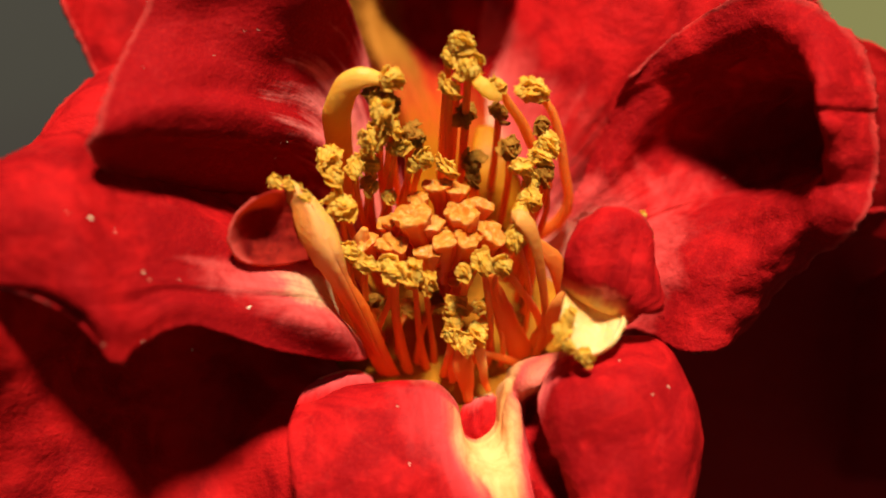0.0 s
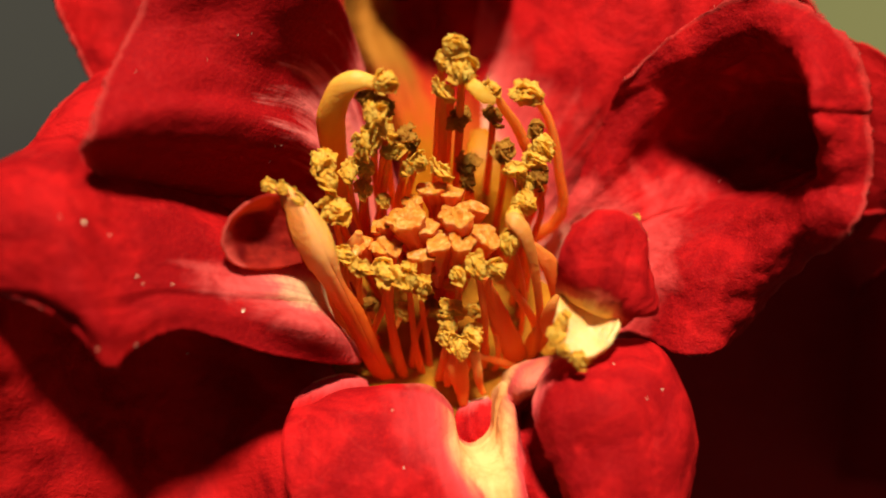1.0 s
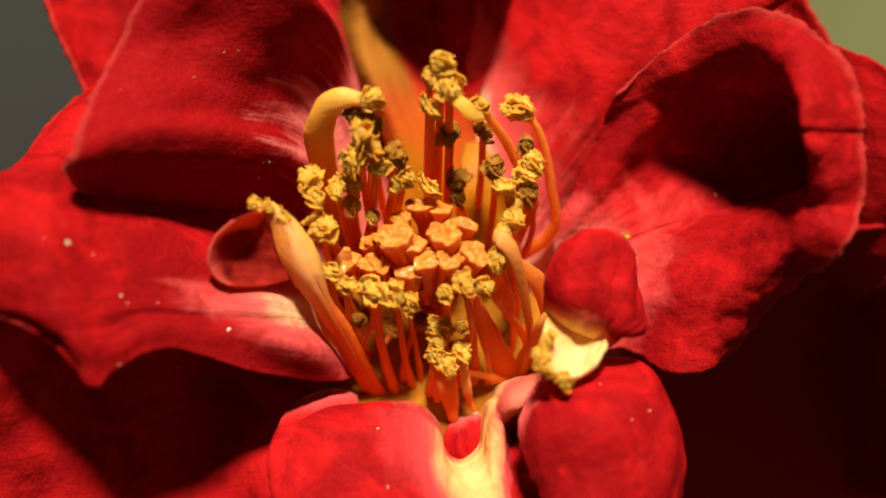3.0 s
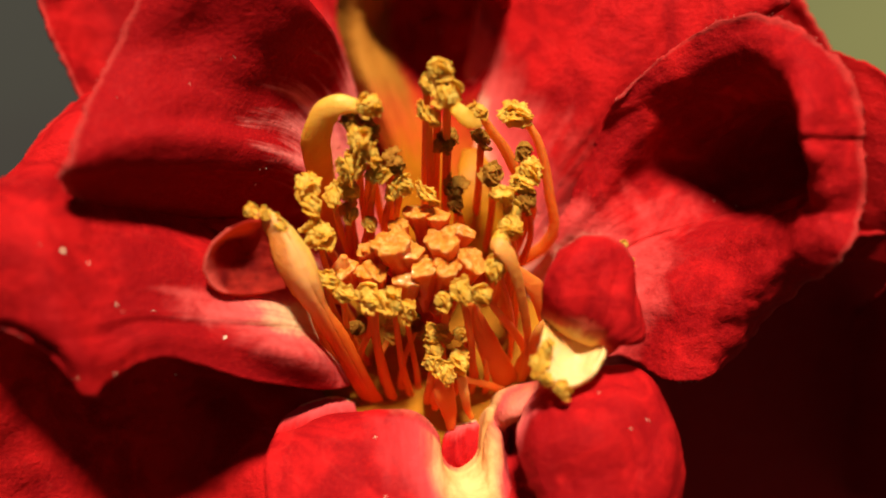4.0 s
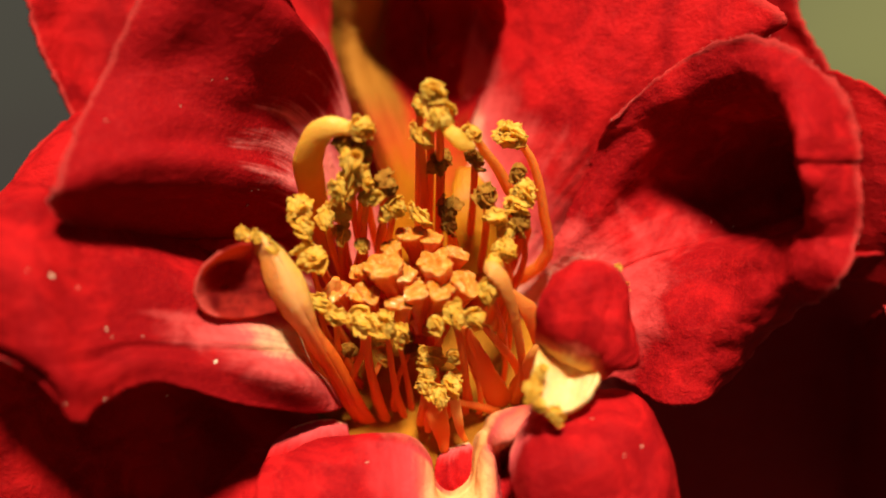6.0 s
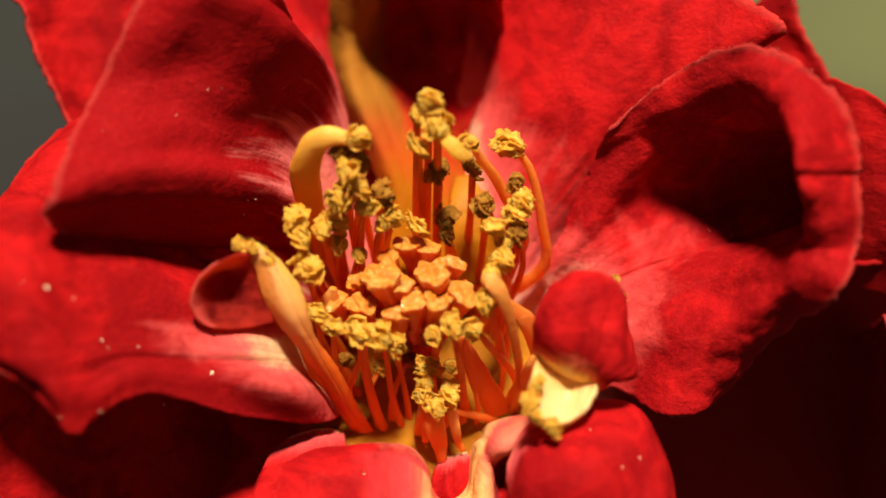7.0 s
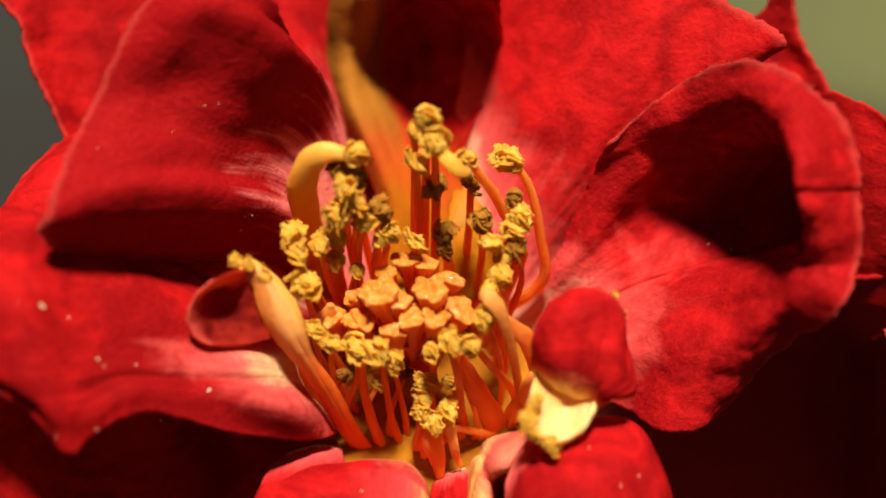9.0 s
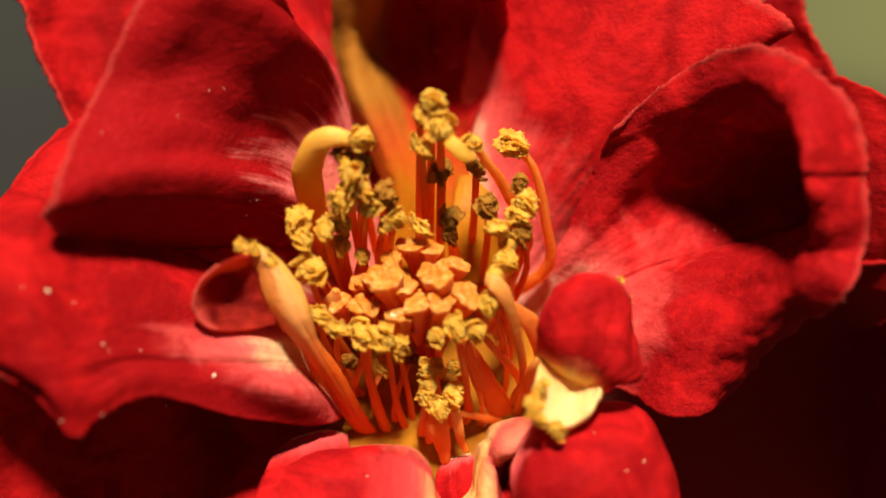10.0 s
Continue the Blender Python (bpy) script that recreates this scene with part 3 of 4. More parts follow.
    rib(ribs, (10.0, -4.2, -14.0), (19.0, -0.8, -13.0), (26.6, 2.4, -9.0), (29.9, 3.5, -6.0), (34.0, 1.5, -3.0))
    rib(ribs, (10.0, -5.9, -14.0), (19.2, -4.2, -14.0), (27.2, -1.6, -11.0), (30.2, -1.2, -9.0), (32.6, -2.3, -7.0))
    blade("petal", ribs, M_PETAL, flower, "red outer petal", seed=9)
    # the cupped petal with its rolled rim
    ribs = []
    rib(ribs, (4.7, -3.2, -10.5), (7.8, 1.2, -7.0), (9.2, 4.3, -6.2), (10.2, 6.7, -5.4), (10.8, 8.5, -4.0), (11.2, 9.5, -3.0))
    rib(ribs, (5.1, -3.6, -10.5), (9.0, 1.6, -5.7), (11.5, 5.3, -4.7), (13.0, 8.2, -3.8), (13.7, 10.3, -2.2), (14.1, 12.0, -1.6))
    rib(ribs, (5.5, -4.0, -10.5), (10.0, 1.6, -5.6), (15.4, 5.9, -7.0), (18.0, 9.1, -4.4), (18.0, 11.5, 0.4), (17.9, 14.1, 1.4))
    rib(ribs, (5.9, -4.6, -10.5), (11.2, 1.2, -5.7), (20.0, 5.2, -8.5), (23.2, 9.2, -5.0), (20.2, 10.0, 3.2), (21.8, 12.8, 3.6))
    rib(ribs, (6.3, -5.2, -10.5), (12.1, 0.4, -5.7), (21.8, 3.8, -7.4), (27.2, 7.6, -5.0), (20.7, 8.0, 5.8), (24.4, 9.6, 4.2))
    rib(ribs, (6.4, -5.6, -10.5), (12.4, -0.0, -5.6), (21.8, 2.7, -6.6), (27.7, 5.9, -4.0), (20.7, 6.4, 6.2), (25.0, 6.8, 4.4))
    rib(ribs, (6.5, -5.8, -10.5), (12.6, -0.3, -5.8), (21.7, 2.2, -6.1), (27.7, 5.2, -3.5), (20.8, 5.95, 5.95), (25.0, 6.05, 4.3))
    rib(ribs, (6.5, -6.0, -10.5), (12.7, -0.4, -5.5), (21.4, 2.3, -5.3), (26.5, 4.3, -2.0), (21.2, 4.8, 6.0), (25.1, 4.6, 4.5))
    rib(ribs, (6.7, -6.7, -10.5), (12.9, -1.3, -4.6), (18.3, 0.5, -2.0), (21.3, 1.5, 1.6), (22.3, 2.0, 4.2), (24.9, 1.9, 4.4))
    rib(ribs, (6.7, -7.3, -10.5), (13.0, -2.6, -4.0), (17.9, -1.2, -0.8), (20.6, -0.5, 2.4), (22.0, 0.4, 4.4), (23.5, -1.0, 5.2))
    rib(ribs, (6.7, -8.1, -10.5), (12.7, -4.3, -3.4), (16.4, -3.7, -0.4), (18.4, -3.3, 1.0), (20.4, -3.0, 1.2), (22.2, -3.0, -0.4))
    rib(ribs, (6.6, -8.6, -10.5), (12.3, -5.8, -4.2), (15.3, -5.9, -0.9), (17.3, -5.6, -0.2), (19.1, -5.4, -0.5), (20.7, -5.4, -2.6))
    rib(ribs, (6.5, -9.1, -10.5), (11.6, -7.6, -5.0), (13.9, -8.7, -1.6), (15.6, -8.9, -0.9), (17.6, -8.2, -1.8), (19.4, -7.6, -4.6))
    blade("petal", ribs, M_PETAL_CUP, flower, "cupped red petal with a rolled rim and a bright pink floor", nu=150, nv=90, seed=10, wrinkle=0.24, ridge=0.06, pleat=0.12, hairs=500)
    # the front
    ribs = []
    rib(ribs, (-5.9, -10.7, -12.0), (-12.3, -6.4, -10.0), (-18.4, -4.5, -5.0), (-24.4, -3.5, 0.0), (-28.8, -2.6, 6.0))
    rib(ribs, (-5.5, -13.2, -12.0), (-12.1, -11.1, -9.0), (-18.5, -9.9, -5.5), (-24.3, -9.3, -0.8), (-28.3, -7.6, 8.0))
    rib(ribs, (-5.1, -14.4, -12.0), (-10.3, -14.5, -1.5), (-17.8, -16.0, -5.5), (-23.8, -14.7, -0.4), (-29.7, -13.4, 4.5))
    rib(ribs, (-4.3, -15.6, -12.0), (-8.7, -18.5, 0.0), (-14.1, -21.2, -2.0), (-21.7, -22.2, -3.0), (-28.7, -21.5, 2.0))
    blade("petal", ribs, M_PETAL, flower, "broad red petal in deep shade", seed=11)
    ribs = []
    rib(ribs, (8.1, -8.2, -12.0), (13.7, -4.0, -11.0), (20.6, -1.6, -9.0), (27.4, 0.4, -8.0), (34.5, 1.6, -6.0))
    rib(ribs, (8.4, -10.8, -13.0), (15.4, -9.4, -16.0), (23.1, -7.7, -16.0), (31.8, -5.6, -16.0), (39.1, -4.7, -15.0))
    rib(ribs, (8.3, -13.5, -14.0), (16.8, -17.0, -25.0), (26.1, -17.5, -28.0), (35.5, -16.8, -30.0), (44.1, -15.7, -29.0))
    rib(ribs, (7.5, -15.3, -15.0), (16.9, -27.7, -38.0), (28.3, -32.5, -46.0), (41.0, -33.5, -50.0), (50.4, -32.9, -50.0))
    blade("petal", ribs, M_PETAL_SHADED, flower, "broad drooping red petal in deep shade", seed=12)
    ribs = []
    rib(ribs, (29.5, -6.3, -20.0), (31.1, -5.7, -18.0), (31.3, -4.8, -14.0), (30.8, -3.5, -9.0), (30.4, -2.7, -6.0))
    rib(ribs, (31.6, -9.5, -26.0), (32.6, -8.7, -22.0), (32.2, -7.7, -16.0), (31.1, -6.3, -9.0), (31.0, -5.7, -5.0))
    rib(ribs, (33.7, -13.6, -32.0), (34.2, -12.6, -26.0), (33.3, -11.4, -18.0), (31.8, -9.9, -9.0), (32.0, -9.3, -5.0))
    rib(ribs, (36.1, -18.6, -38.0), (36.0, -17.6, -30.0), (34.8, -16.3, -21.0), (33.4, -14.9, -11.0), (33.3, -14.2, -6.0))
    rib(ribs, (38.5, -24.6, -44.0), (37.9, -23.1, -34.0), (36.6, -21.5, -24.0), (35.4, -20.0, -14.0), (35.3, -19.5, -9.0))
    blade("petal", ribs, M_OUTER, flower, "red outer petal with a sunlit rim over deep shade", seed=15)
    ribs = []
    rib(ribs, (-5.7, -13.1, -9.0), (-8.2, -12.2, -2.4), (-10.5, -12.3, 0.1), (-11.0, -13.6, 2.6), (-10.5, -17.0, 3.5), (-9.7, -21.8, 3.5))
    rib(ribs, (-4.5, -12.5, -9.0), (-6.0, -11.2, -1.4), (-7.4, -11.2, 1.1), (-8.0, -13.6, 3.5), (-7.5, -16.8, 4.5), (-7.2, -21.5, 4.5))
    rib(ribs, (-3.2, -12.5, -9.0), (-3.8, -10.8, -0.9), (-4.5, -10.9, 1.6), (-4.5, -13.9, 3.9), (-4.3, -17.0, 4.9), (-3.8, -21.5, 4.5))
    rib(ribs, (-1.8, -12.9, -9.0), (-1.8, -11.1, -0.9), (-2.1, -11.3, 1.6), (-2.0, -14.3, 3.5), (-1.5, -17.1, 4.5), (-0.5, -21.5, 4.5))
    rib(ribs, (-1.0, -13.7, -9.0), (-0.7, -12.3, -1.4), (-0.7, -12.7, 0.6), (-0.4, -14.8, 2.8), (0.5, -17.2, 4.1), (1.9, -21.8, 3.5))
    rib(ribs, (-0.4, -14.3, -9.0), (-0.2, -14.1, -1.9), (-0.1, -14.4, -0.4), (0.3, -15.4, 1.6), (1.4, -17.3, 3.1), (2.9, -21.8, 3.6))
    rib(ribs, (0.6, -14.5, -9.0), (0.8, -14.7, -1.9), (0.9, -14.9, -0.6), (1.5, -15.7, 1.4), (2.3, -17.4, 2.6), (3.8, -21.8, 3.6))
    rib(ribs, (1.8, -14.1, -9.0), (2.1, -13.8, -1.9), (2.4, -14.1, -0.6), (2.7, -15.4, 1.2), (3.4, -17.3, 2.2), (4.6, -21.8, 3.6))
    rib(ribs, (2.4, -12.5, -9.0), (2.7, -11.3, -2.2), (3.0, -11.9, -0.8), (3.4, -14.2, 0.4), (4.1, -16.8, 1.4), (5.3, -21.8, 3.6))
    rib(ribs, (3.0, -11.9, -9.0), (3.2, -10.7, -2.2), (3.5, -11.4, -0.4), (3.8, -13.8, -2.2), (4.6, -16.4, 1.8), (5.9, -21.8, 3.6))
    rib(ribs, (3.6, -10.9, -9.0), (3.9, -9.7, -2.0), (4.3, -10.8, 0.8), (4.6, -12.6, -2.8), (5.4, -16.2, 1.6), (6.9, -22.0, 3.6))
    rib(ribs, (5.8, -10.5, -9.0), (6.1, -9.1, -1.6), (6.5, -9.9, 1.2), (6.6, -11.7, 1.2), (7.0, -16.2, 1.8), (8.4, -22.2, 3.4))
    rib(ribs, (7.6, -10.3, -9.0), (7.9, -9.0, -1.0), (8.4, -9.9, 2.6), (8.6, -11.6, 2.6), (8.8, -16.4, 1.8), (9.8, -22.2, 3.0))
    blade("petal", ribs, M_SADDLE, flower, "short red petal rolled over at the front, with a cream notch", nu=130, nv=80, seed=13, fringe=0.05, wrinkle=0.2, pleat=0.3)
    ribs = []
    rib(ribs, (5.6, -9.7, -2.0), (4.9, -10.6, 1.6), (4.4, -12.1, 3.2), (4.9, -13.9, 4.6), (6.0, -16.6, 4.6), (7.3, -21.3, 4.6))
    rib(ribs, (6.3, -9.3, -2.0), (5.8, -9.6, 2.3), (5.5, -11.6, 5.2), (6.0, -13.9, 5.6), (6.7, -16.7, 5.9), (8.0, -21.0, 5.9))
    rib(ribs, (7.4, -9.2, -3.0), (7.6, -8.8, 2.3), (8.1, -10.8, 6.0), (8.6, -13.7, 6.3), (8.8, -16.6, 6.6), (9.1, -21.0, 6.1))
    rib(ribs, (8.3, -9.7, -5.4), (9.5, -8.1, 1.2), (10.6, -9.7, 5.0), (11.1, -13.5, 5.7), (11.0, -16.7, 6.1), (10.9, -21.3, 5.1))
    rib(ribs, (8.9, -10.0, -5.9), (11.1, -7.9, 0.2), (12.6, -9.1, 3.0), (13.3, -12.7, 4.8), (12.9, -16.6, 5.2), (12.2, -21.3, 5.2))
    rib(ribs, (9.4, -11.1, -9.0), (11.8, -8.2, -0.8), (13.4, -9.5, 1.4), (14.5, -13.1, 2.8), (14.1, -16.7, 3.2), (13.4, -21.6, 4.2))
    blade("petal", ribs, M_LOBE_RIGHT, flower, "rounded red petal lobe with a cream claw at the front", seed=14, hairs=300)
    ribs = []
    rib(ribs, (-9.5, -10.8, -3.0), (-10.3, -11.4, -0.8), (-10.9, -12.6, 0.4))
    rib(ribs, (-8.3, -10.4, -3.0), (-8.6, -10.9, -0.4), (-9.1, -12.0, 0.7))
    rib(ribs, (-7.2, -10.3, -3.4), (-7.0, -10.7, -0.8), (-7.1, -11.6, 0.2))
    rib(ribs, (-6.2, -10.8, -5.0), (-5.9, -11.2, -3.0), (-5.5, -11.6, -1.6))
    blade("petaloid", ribs, M_FOLD, flower, "pale pink inner fold beside the front petal", thick=0.3, fringe=0.03, nu=30, nv=26, seed=25)
    ribs = []
    rib(ribs, (0.6, -12.4, -4.4), (0.0, -13.0, -3.4), (-0.1, -14.1, -2.8), (0.6, -14.9, -2.4))
    rib(ribs, (1.4, -12.2, -4.4), (1.1, -12.7, -2.8), (1.1, -13.9, -2.2), (1.5, -14.7, -2.2))
    rib(ribs, (2.1, -12.0, -4.4), (2.4, -12.4, -3.0), (2.5, -13.2, -2.4), (2.4, -14.1, -2.4))
    blade("petaloid", ribs, M_ROSE, flower, "small pink petaloid in the notch", thick=0.4, fringe=0.03, wrinkle=0.05, nu=24, nv=24, seed=23)


STAMENS = 0


def anther(parent, at, size, shaded, aim, seed):
    """An anther at the end of a filament or petaloid, in the flower's space (mm)."""
    rng = random.Random(seed)
    ob = new("anther", ANTHERS["brown" if shaded else "gold", seed % 6])
    ob.parent = parent
    turn = Euler((rng.uniform(-0.7, 0.7), rng.uniform(-0.7, 0.7), aim + rng.uniform(-0.4, 0.4)))
    ob.matrix_basis = Matrix.LocRotScale(Vector(at) * MM, turn, (size * rng.uniform(1.08, 1.28),) * 3)
    return ob


def stamen(tip, size=1.0, shaded=False, aim=0.0, width=0.55, lean=0.0, reach=5.0, via=(), rooted=False):
    """A filament from the ring round the heart up to its anther."""
    global STAMENS
    STAMENS += 1
    rng = random.Random(STAMENS)
    p = Vector(tip)
    off = p - HEART
    flat = off - AXIS * off.dot(AXIS)
    out = (flat.normalized() if flat.length > 0.3 else Vector((0, -1, 0)))
    foot = HEART + out * (reach + rng.uniform(-0.5, 0.4)) + AXIS.cross(out) * rng.uniform(-0.5, 0.5)
    mid = foot * 0.45 + p * 0.55 + out * (0.7 + lean) + AXIS * 0.5
    line = [foot - AXIS * 1.0, foot * 0.75 + mid * 0.25 + out * 0.25, mid, p * 0.85 + mid * 0.15 + out * 0.1, p]
    if via:
        line = [*via[::-1], p] if rooted else [foot - AXIS, *via[::-1], p]
    fil = strap("stamen", [tuple(q) for q in line], [width * 1.5, width * 1.15, width, width * 0.9, width * 0.6], 0.7,
                tuple(out), M_FILAMENT, flower, seed=STAMENS, rings=18, sides=8)
    tagged(fil, "orange filament with a brown anther" if shaded else "orange filament with a golden burst anther")
    anther(fil, tuple(p), size, shaded, aim, STAMENS)


def stamens():
    # back, rising tall
    stamen((-0.4, 10.7, 3.0), 1.0, aim=0.6)
    stamen((-1.1, 9.7, 2.5), 0.65, aim=1.2)
    stamen((0.1, 9.2, 3.0), 1.0, aim=0.2)
    stamen((-1.1, 7.9, 2.0), 0.8, aim=1.4)
    stamen((2.1, 8.3, 0.4), 0.6, aim=1.5, width=0.8, via=((2.9, 7.2, -0.4), (4.3, 5.3, -2.0), (5.6, 1.6, -5.0)))
    stamen((0.2, 6.6, -1.0), 0.95, True)
    stamen((2.3, 6.8, -1.5), 0.85, True, 1.0)
    stamen((4.6, 8.3, -2.0), 1.05, aim=1.5, width=0.75, via=((6.0, 6.9, -2.6), (6.9, 3.6, -4.2), (7.0, 0.0, -6.5)))
    stamen((0.6, 3.6, -2.0), 0.8, True)
    stamen((0.7, 2.5, -2.0), 0.65, True, 1.0)
    stamen((3.0, 4.4, -1.0), 0.85, True)
    # east
    stamen((5.1, 5.9, -0.5), 0.7, True)
    stamen((5.4, 4.7, 0.0), 0.85, aim=0.4)
    stamen((4.9, 3.8, 0.0), 0.8, aim=1.0, width=0.8, lean=0.8)
    stamen((3.6, 2.9, 1.0), 0.9, aim=0.3)
    stamen((5.1, 2.7, 0.0), 0.8, True, 0.9, lean=0.6)
    stamen((4.3, 2.0, 0.0), 0.75)
    stamen((4.0, 1.0, 1.0), 0.85, aim=1.2)
    stamen((3.5, 0.0, 1.5), 0.7, aim=0.5)
    stamen((3.1, -1.6, 2.0), 0.85, aim=0.2, width=0.45)
    # west
    stamen((-3.3, 5.1, 1.0), 0.9, True, 0.6)
    stamen((-5.3, 6.0, 2.5), 1.0, aim=0.3)
    stamen((-4.5, 5.4, 2.2), 0.8, aim=1.0)
    stamen((-5.8, 4.6, 2.0), 0.9, aim=0.4)
    stamen((-4.3, 4.3, 1.5), 0.8, aim=1.4)
    stamen((-4.8, 7.0, 1.0), 0.8, True, 1.1)
    stamen((-2.6, 3.7, 0.5), 0.75, aim=0.8)
    stamen((-1.2, 3.1, 0.0), 0.8, aim=1.4)
    stamen((-3.3, 3.2, 0.5), 0.6)
    stamen((-8.8, 3.5, 1.5), 0.85, aim=0.2)
    stamen((-8.4, 2.4, 1.5), 0.95, aim=1.1)
    stamen((-7.0, 3.0, 1.0), 0.8, aim=0.7)
    stamen((-6.1, 3.4, 0.5), 0.8, aim=1.2)
    stamen((-6.1, 2.0, -0.5), 0.6)
    stamen((-7.8, 0.5, 1.5), 1.0, aim=1.5)
    stamen((-4.8, 1.3, -1.0), 0.5)
    # front
    stamen((-7.3, -2.5, 1.0), 0.75, aim=0.8)
    stamen((-6.2, -3.2, 1.2), 0.75, aim=1.3)
    stamen((-4.9, -3.1, 1.0), 0.75, aim=0.8, width=0.5, via=((-4.8, -5.4, -1.0), (-5.7, -7.8, -3.5), (-5.5, -10.9, -6.5)), rooted=True)
    stamen((-4.3, -3.6, 1.4), 0.9, aim=1.5, width=0.75, via=((-4.5, -5.4, -0.6), (-4.2, -7.9, -3.0), (-3.5, -11.1, -6.5)), rooted=True)
    stamen((-3.3, -3.8, 1.2), 0.8, aim=0.9, width=0.5, via=((-3.1, -5.4, -0.8), (-2.8, -8.2, -3.4), (-2.2, -11.0, -6.5)), rooted=True)
    stamen((-2.5, -4.4, 0.8), 0.75, aim=0.4, width=0.45, via=((-2.3, -6.2, -2.5), (-1.9, -8.7, -4.8), (-1.8, -11.1, -7.0)), rooted=True)
    stamen((-0.1, -3.5, 1.3), 0.75, aim=0.6, width=0.5, via=((0.0, -5.0, -1.0), (-0.2, -7.6, -5.0)))
    stamen((1.0, -3.1, 1.8), 0.85, aim=0.4, width=0.5)
    stamen((2.2, -3.2, 1.9), 0.75, aim=1.4, width=0.45, via=((1.9, -4.5, 0.2), (2.9, -6.9, -3.0), (4.3, -10.1, -7.0)), rooted=True)
    stamen((-0.4, -5.9, -1.2), 0.80, aim=1.5)
    stamen((-0.7, -6.9, -1.0), 0.75, aim=0.9)
    stamen((-0.8, -7.9, -0.9), 0.80, aim=0.5)
    stamen((0.8, -7.5, -0.9), 0.85, aim=1.0)
    stamen((0.1, -8.4, -0.6), 0.75, aim=0.3)


def short_stamens():
    """Short ones half hidden between the front filaments."""
    for tip, size, shaded in (((-1.8, -5.5, -3.2), 0.6, True), ((1.8, -6.1, -3.0), 0.7, True), ((-3.5, -6.0, -3.0), 0.6, False), 
                            ((-5.8, -5.5, -2.0), 0.6, True), ((1.0, -5.9, -2.4), 0.6, False)):
        stamen(tip, size, shaded, aim=size * 2, width=0.4)


def carpel(at, size, turn, seed):
    """A stigma: a lobed amber knob set with glassy grains, on a pink style that runs down to the heart."""
    rng = random.Random(seed + 100)
    p = Vector(at)
    style = strap("carpel", [tuple(HEART + (p - HEART) * 0.2), tuple(HEART * 0.5 + p * 0.5), tuple(p + (HEART - p).normalized() * 1.3 * size)], [0.9, 0.8, 0.7 * size], 0.9, (0, 0, 1),
                  M_STYLE, flower, "pink style with an amber grainy stigma", rings=12, sides=8, seed=seed)
    bm = bmesh.new()
    uv = bm.loops.layers.uv.new("UVMap")
    rings, sides = 28, 48
    lean = (p - HEART).normalized() * 0.2 + Vector((rng.uniform(-0.2, 0.2) + 0.04 * p.x, rng.uniform(0.55, 0.85), 0.42))
    lean.normalize()
    side = lean.cross(Vector((0.3, 1, 0))).normalized()
    front = lean.cross(side)
    loops = []
    for k in range(rings):
        t = k / (rings - 1)
        flare = min(1, t / 0.6)
        crown = max(0.0, (t - 0.6) / 0.4)
        r = 0.36 + 0.56 * flare ** 1.3 if t < 0.6 else 0.92 * (1 - crown) ** 0.75
        z = -2.5 + 2.55 * flare + 0.10 * math.sin(crown * math.pi / 2)
        ring = []
        for m in range(sides):
            a = 2 * math.pi * m / sides
            lobes = 1.12 * (1 + (0.20 * math.cos(2 * a + turn) + 0.11 * math.cos(3 * a + 2.3 * turn) + 0.06 * math.cos(7 * a + turn)) * min(1, t * 2.0))
            q = Vector((math.cos(a) * r * 1.8, math.sin(a) * r * 1.8, z * 0.8)) + Vector((seed * 3.1, 0, 0))
            rim = math.exp(-((t - 0.6) / 0.12) ** 2)
            g = 1 + 0.06 * noise.noise(q) + rim * (0.10 * noise.noise(q * 4) + 0.08 * noise.noise(q * 9))
            lift = 0.13 * noise.noise(q * 1.6) + 0.05 * noise.noise(q * 5) + 0.04 * noise.noise(q * 11)
            furrow = -0.22 * math.exp(-(math.sin(a + turn / 2) * r / 0.16) ** 2) * (1 if t > 0.5 else 0.4)
            v = (side * math.cos(a) + front * math.sin(a)) * r * lobes * g + lean * (z + (lift + furrow) * flare)
            ring.append(bm.verts.new((v * size * 0.84 + p) * MM))
        loops.append(ring)
    for k, (a, b) in enumerate(zip(loops, loops[1:])):
        for m in range(sides):
            f = bm.faces.new([a[m], a[(m + 1) % sides], b[(m + 1) % sides], b[m]])
            for loop, r in zip(f.loops, (k, k, k + 1, k + 1)):
                loop[uv].uv = (0.5, r / (rings - 1))
    bmesh.ops.recalc_face_normals(bm, faces=bm.faces)
    crown = [v.co.copy() for ring in loops[15:-2] for v in ring]
    for k in range(220):
        c = rng.choice(crown)
        made = bmesh.ops.create_icosphere(bm, subdivisions=1, radius=rng.uniform(0.018, 0.045) * size * MM, matrix=Matrix.Translation(c))["verts"]
        for f in {f for v in made for f in v.link_faces}:
            for loop in f.loops:
                loop[uv].uv = (0.5, 0.9)
    part("stigma", bm, M_STIGMA, style)


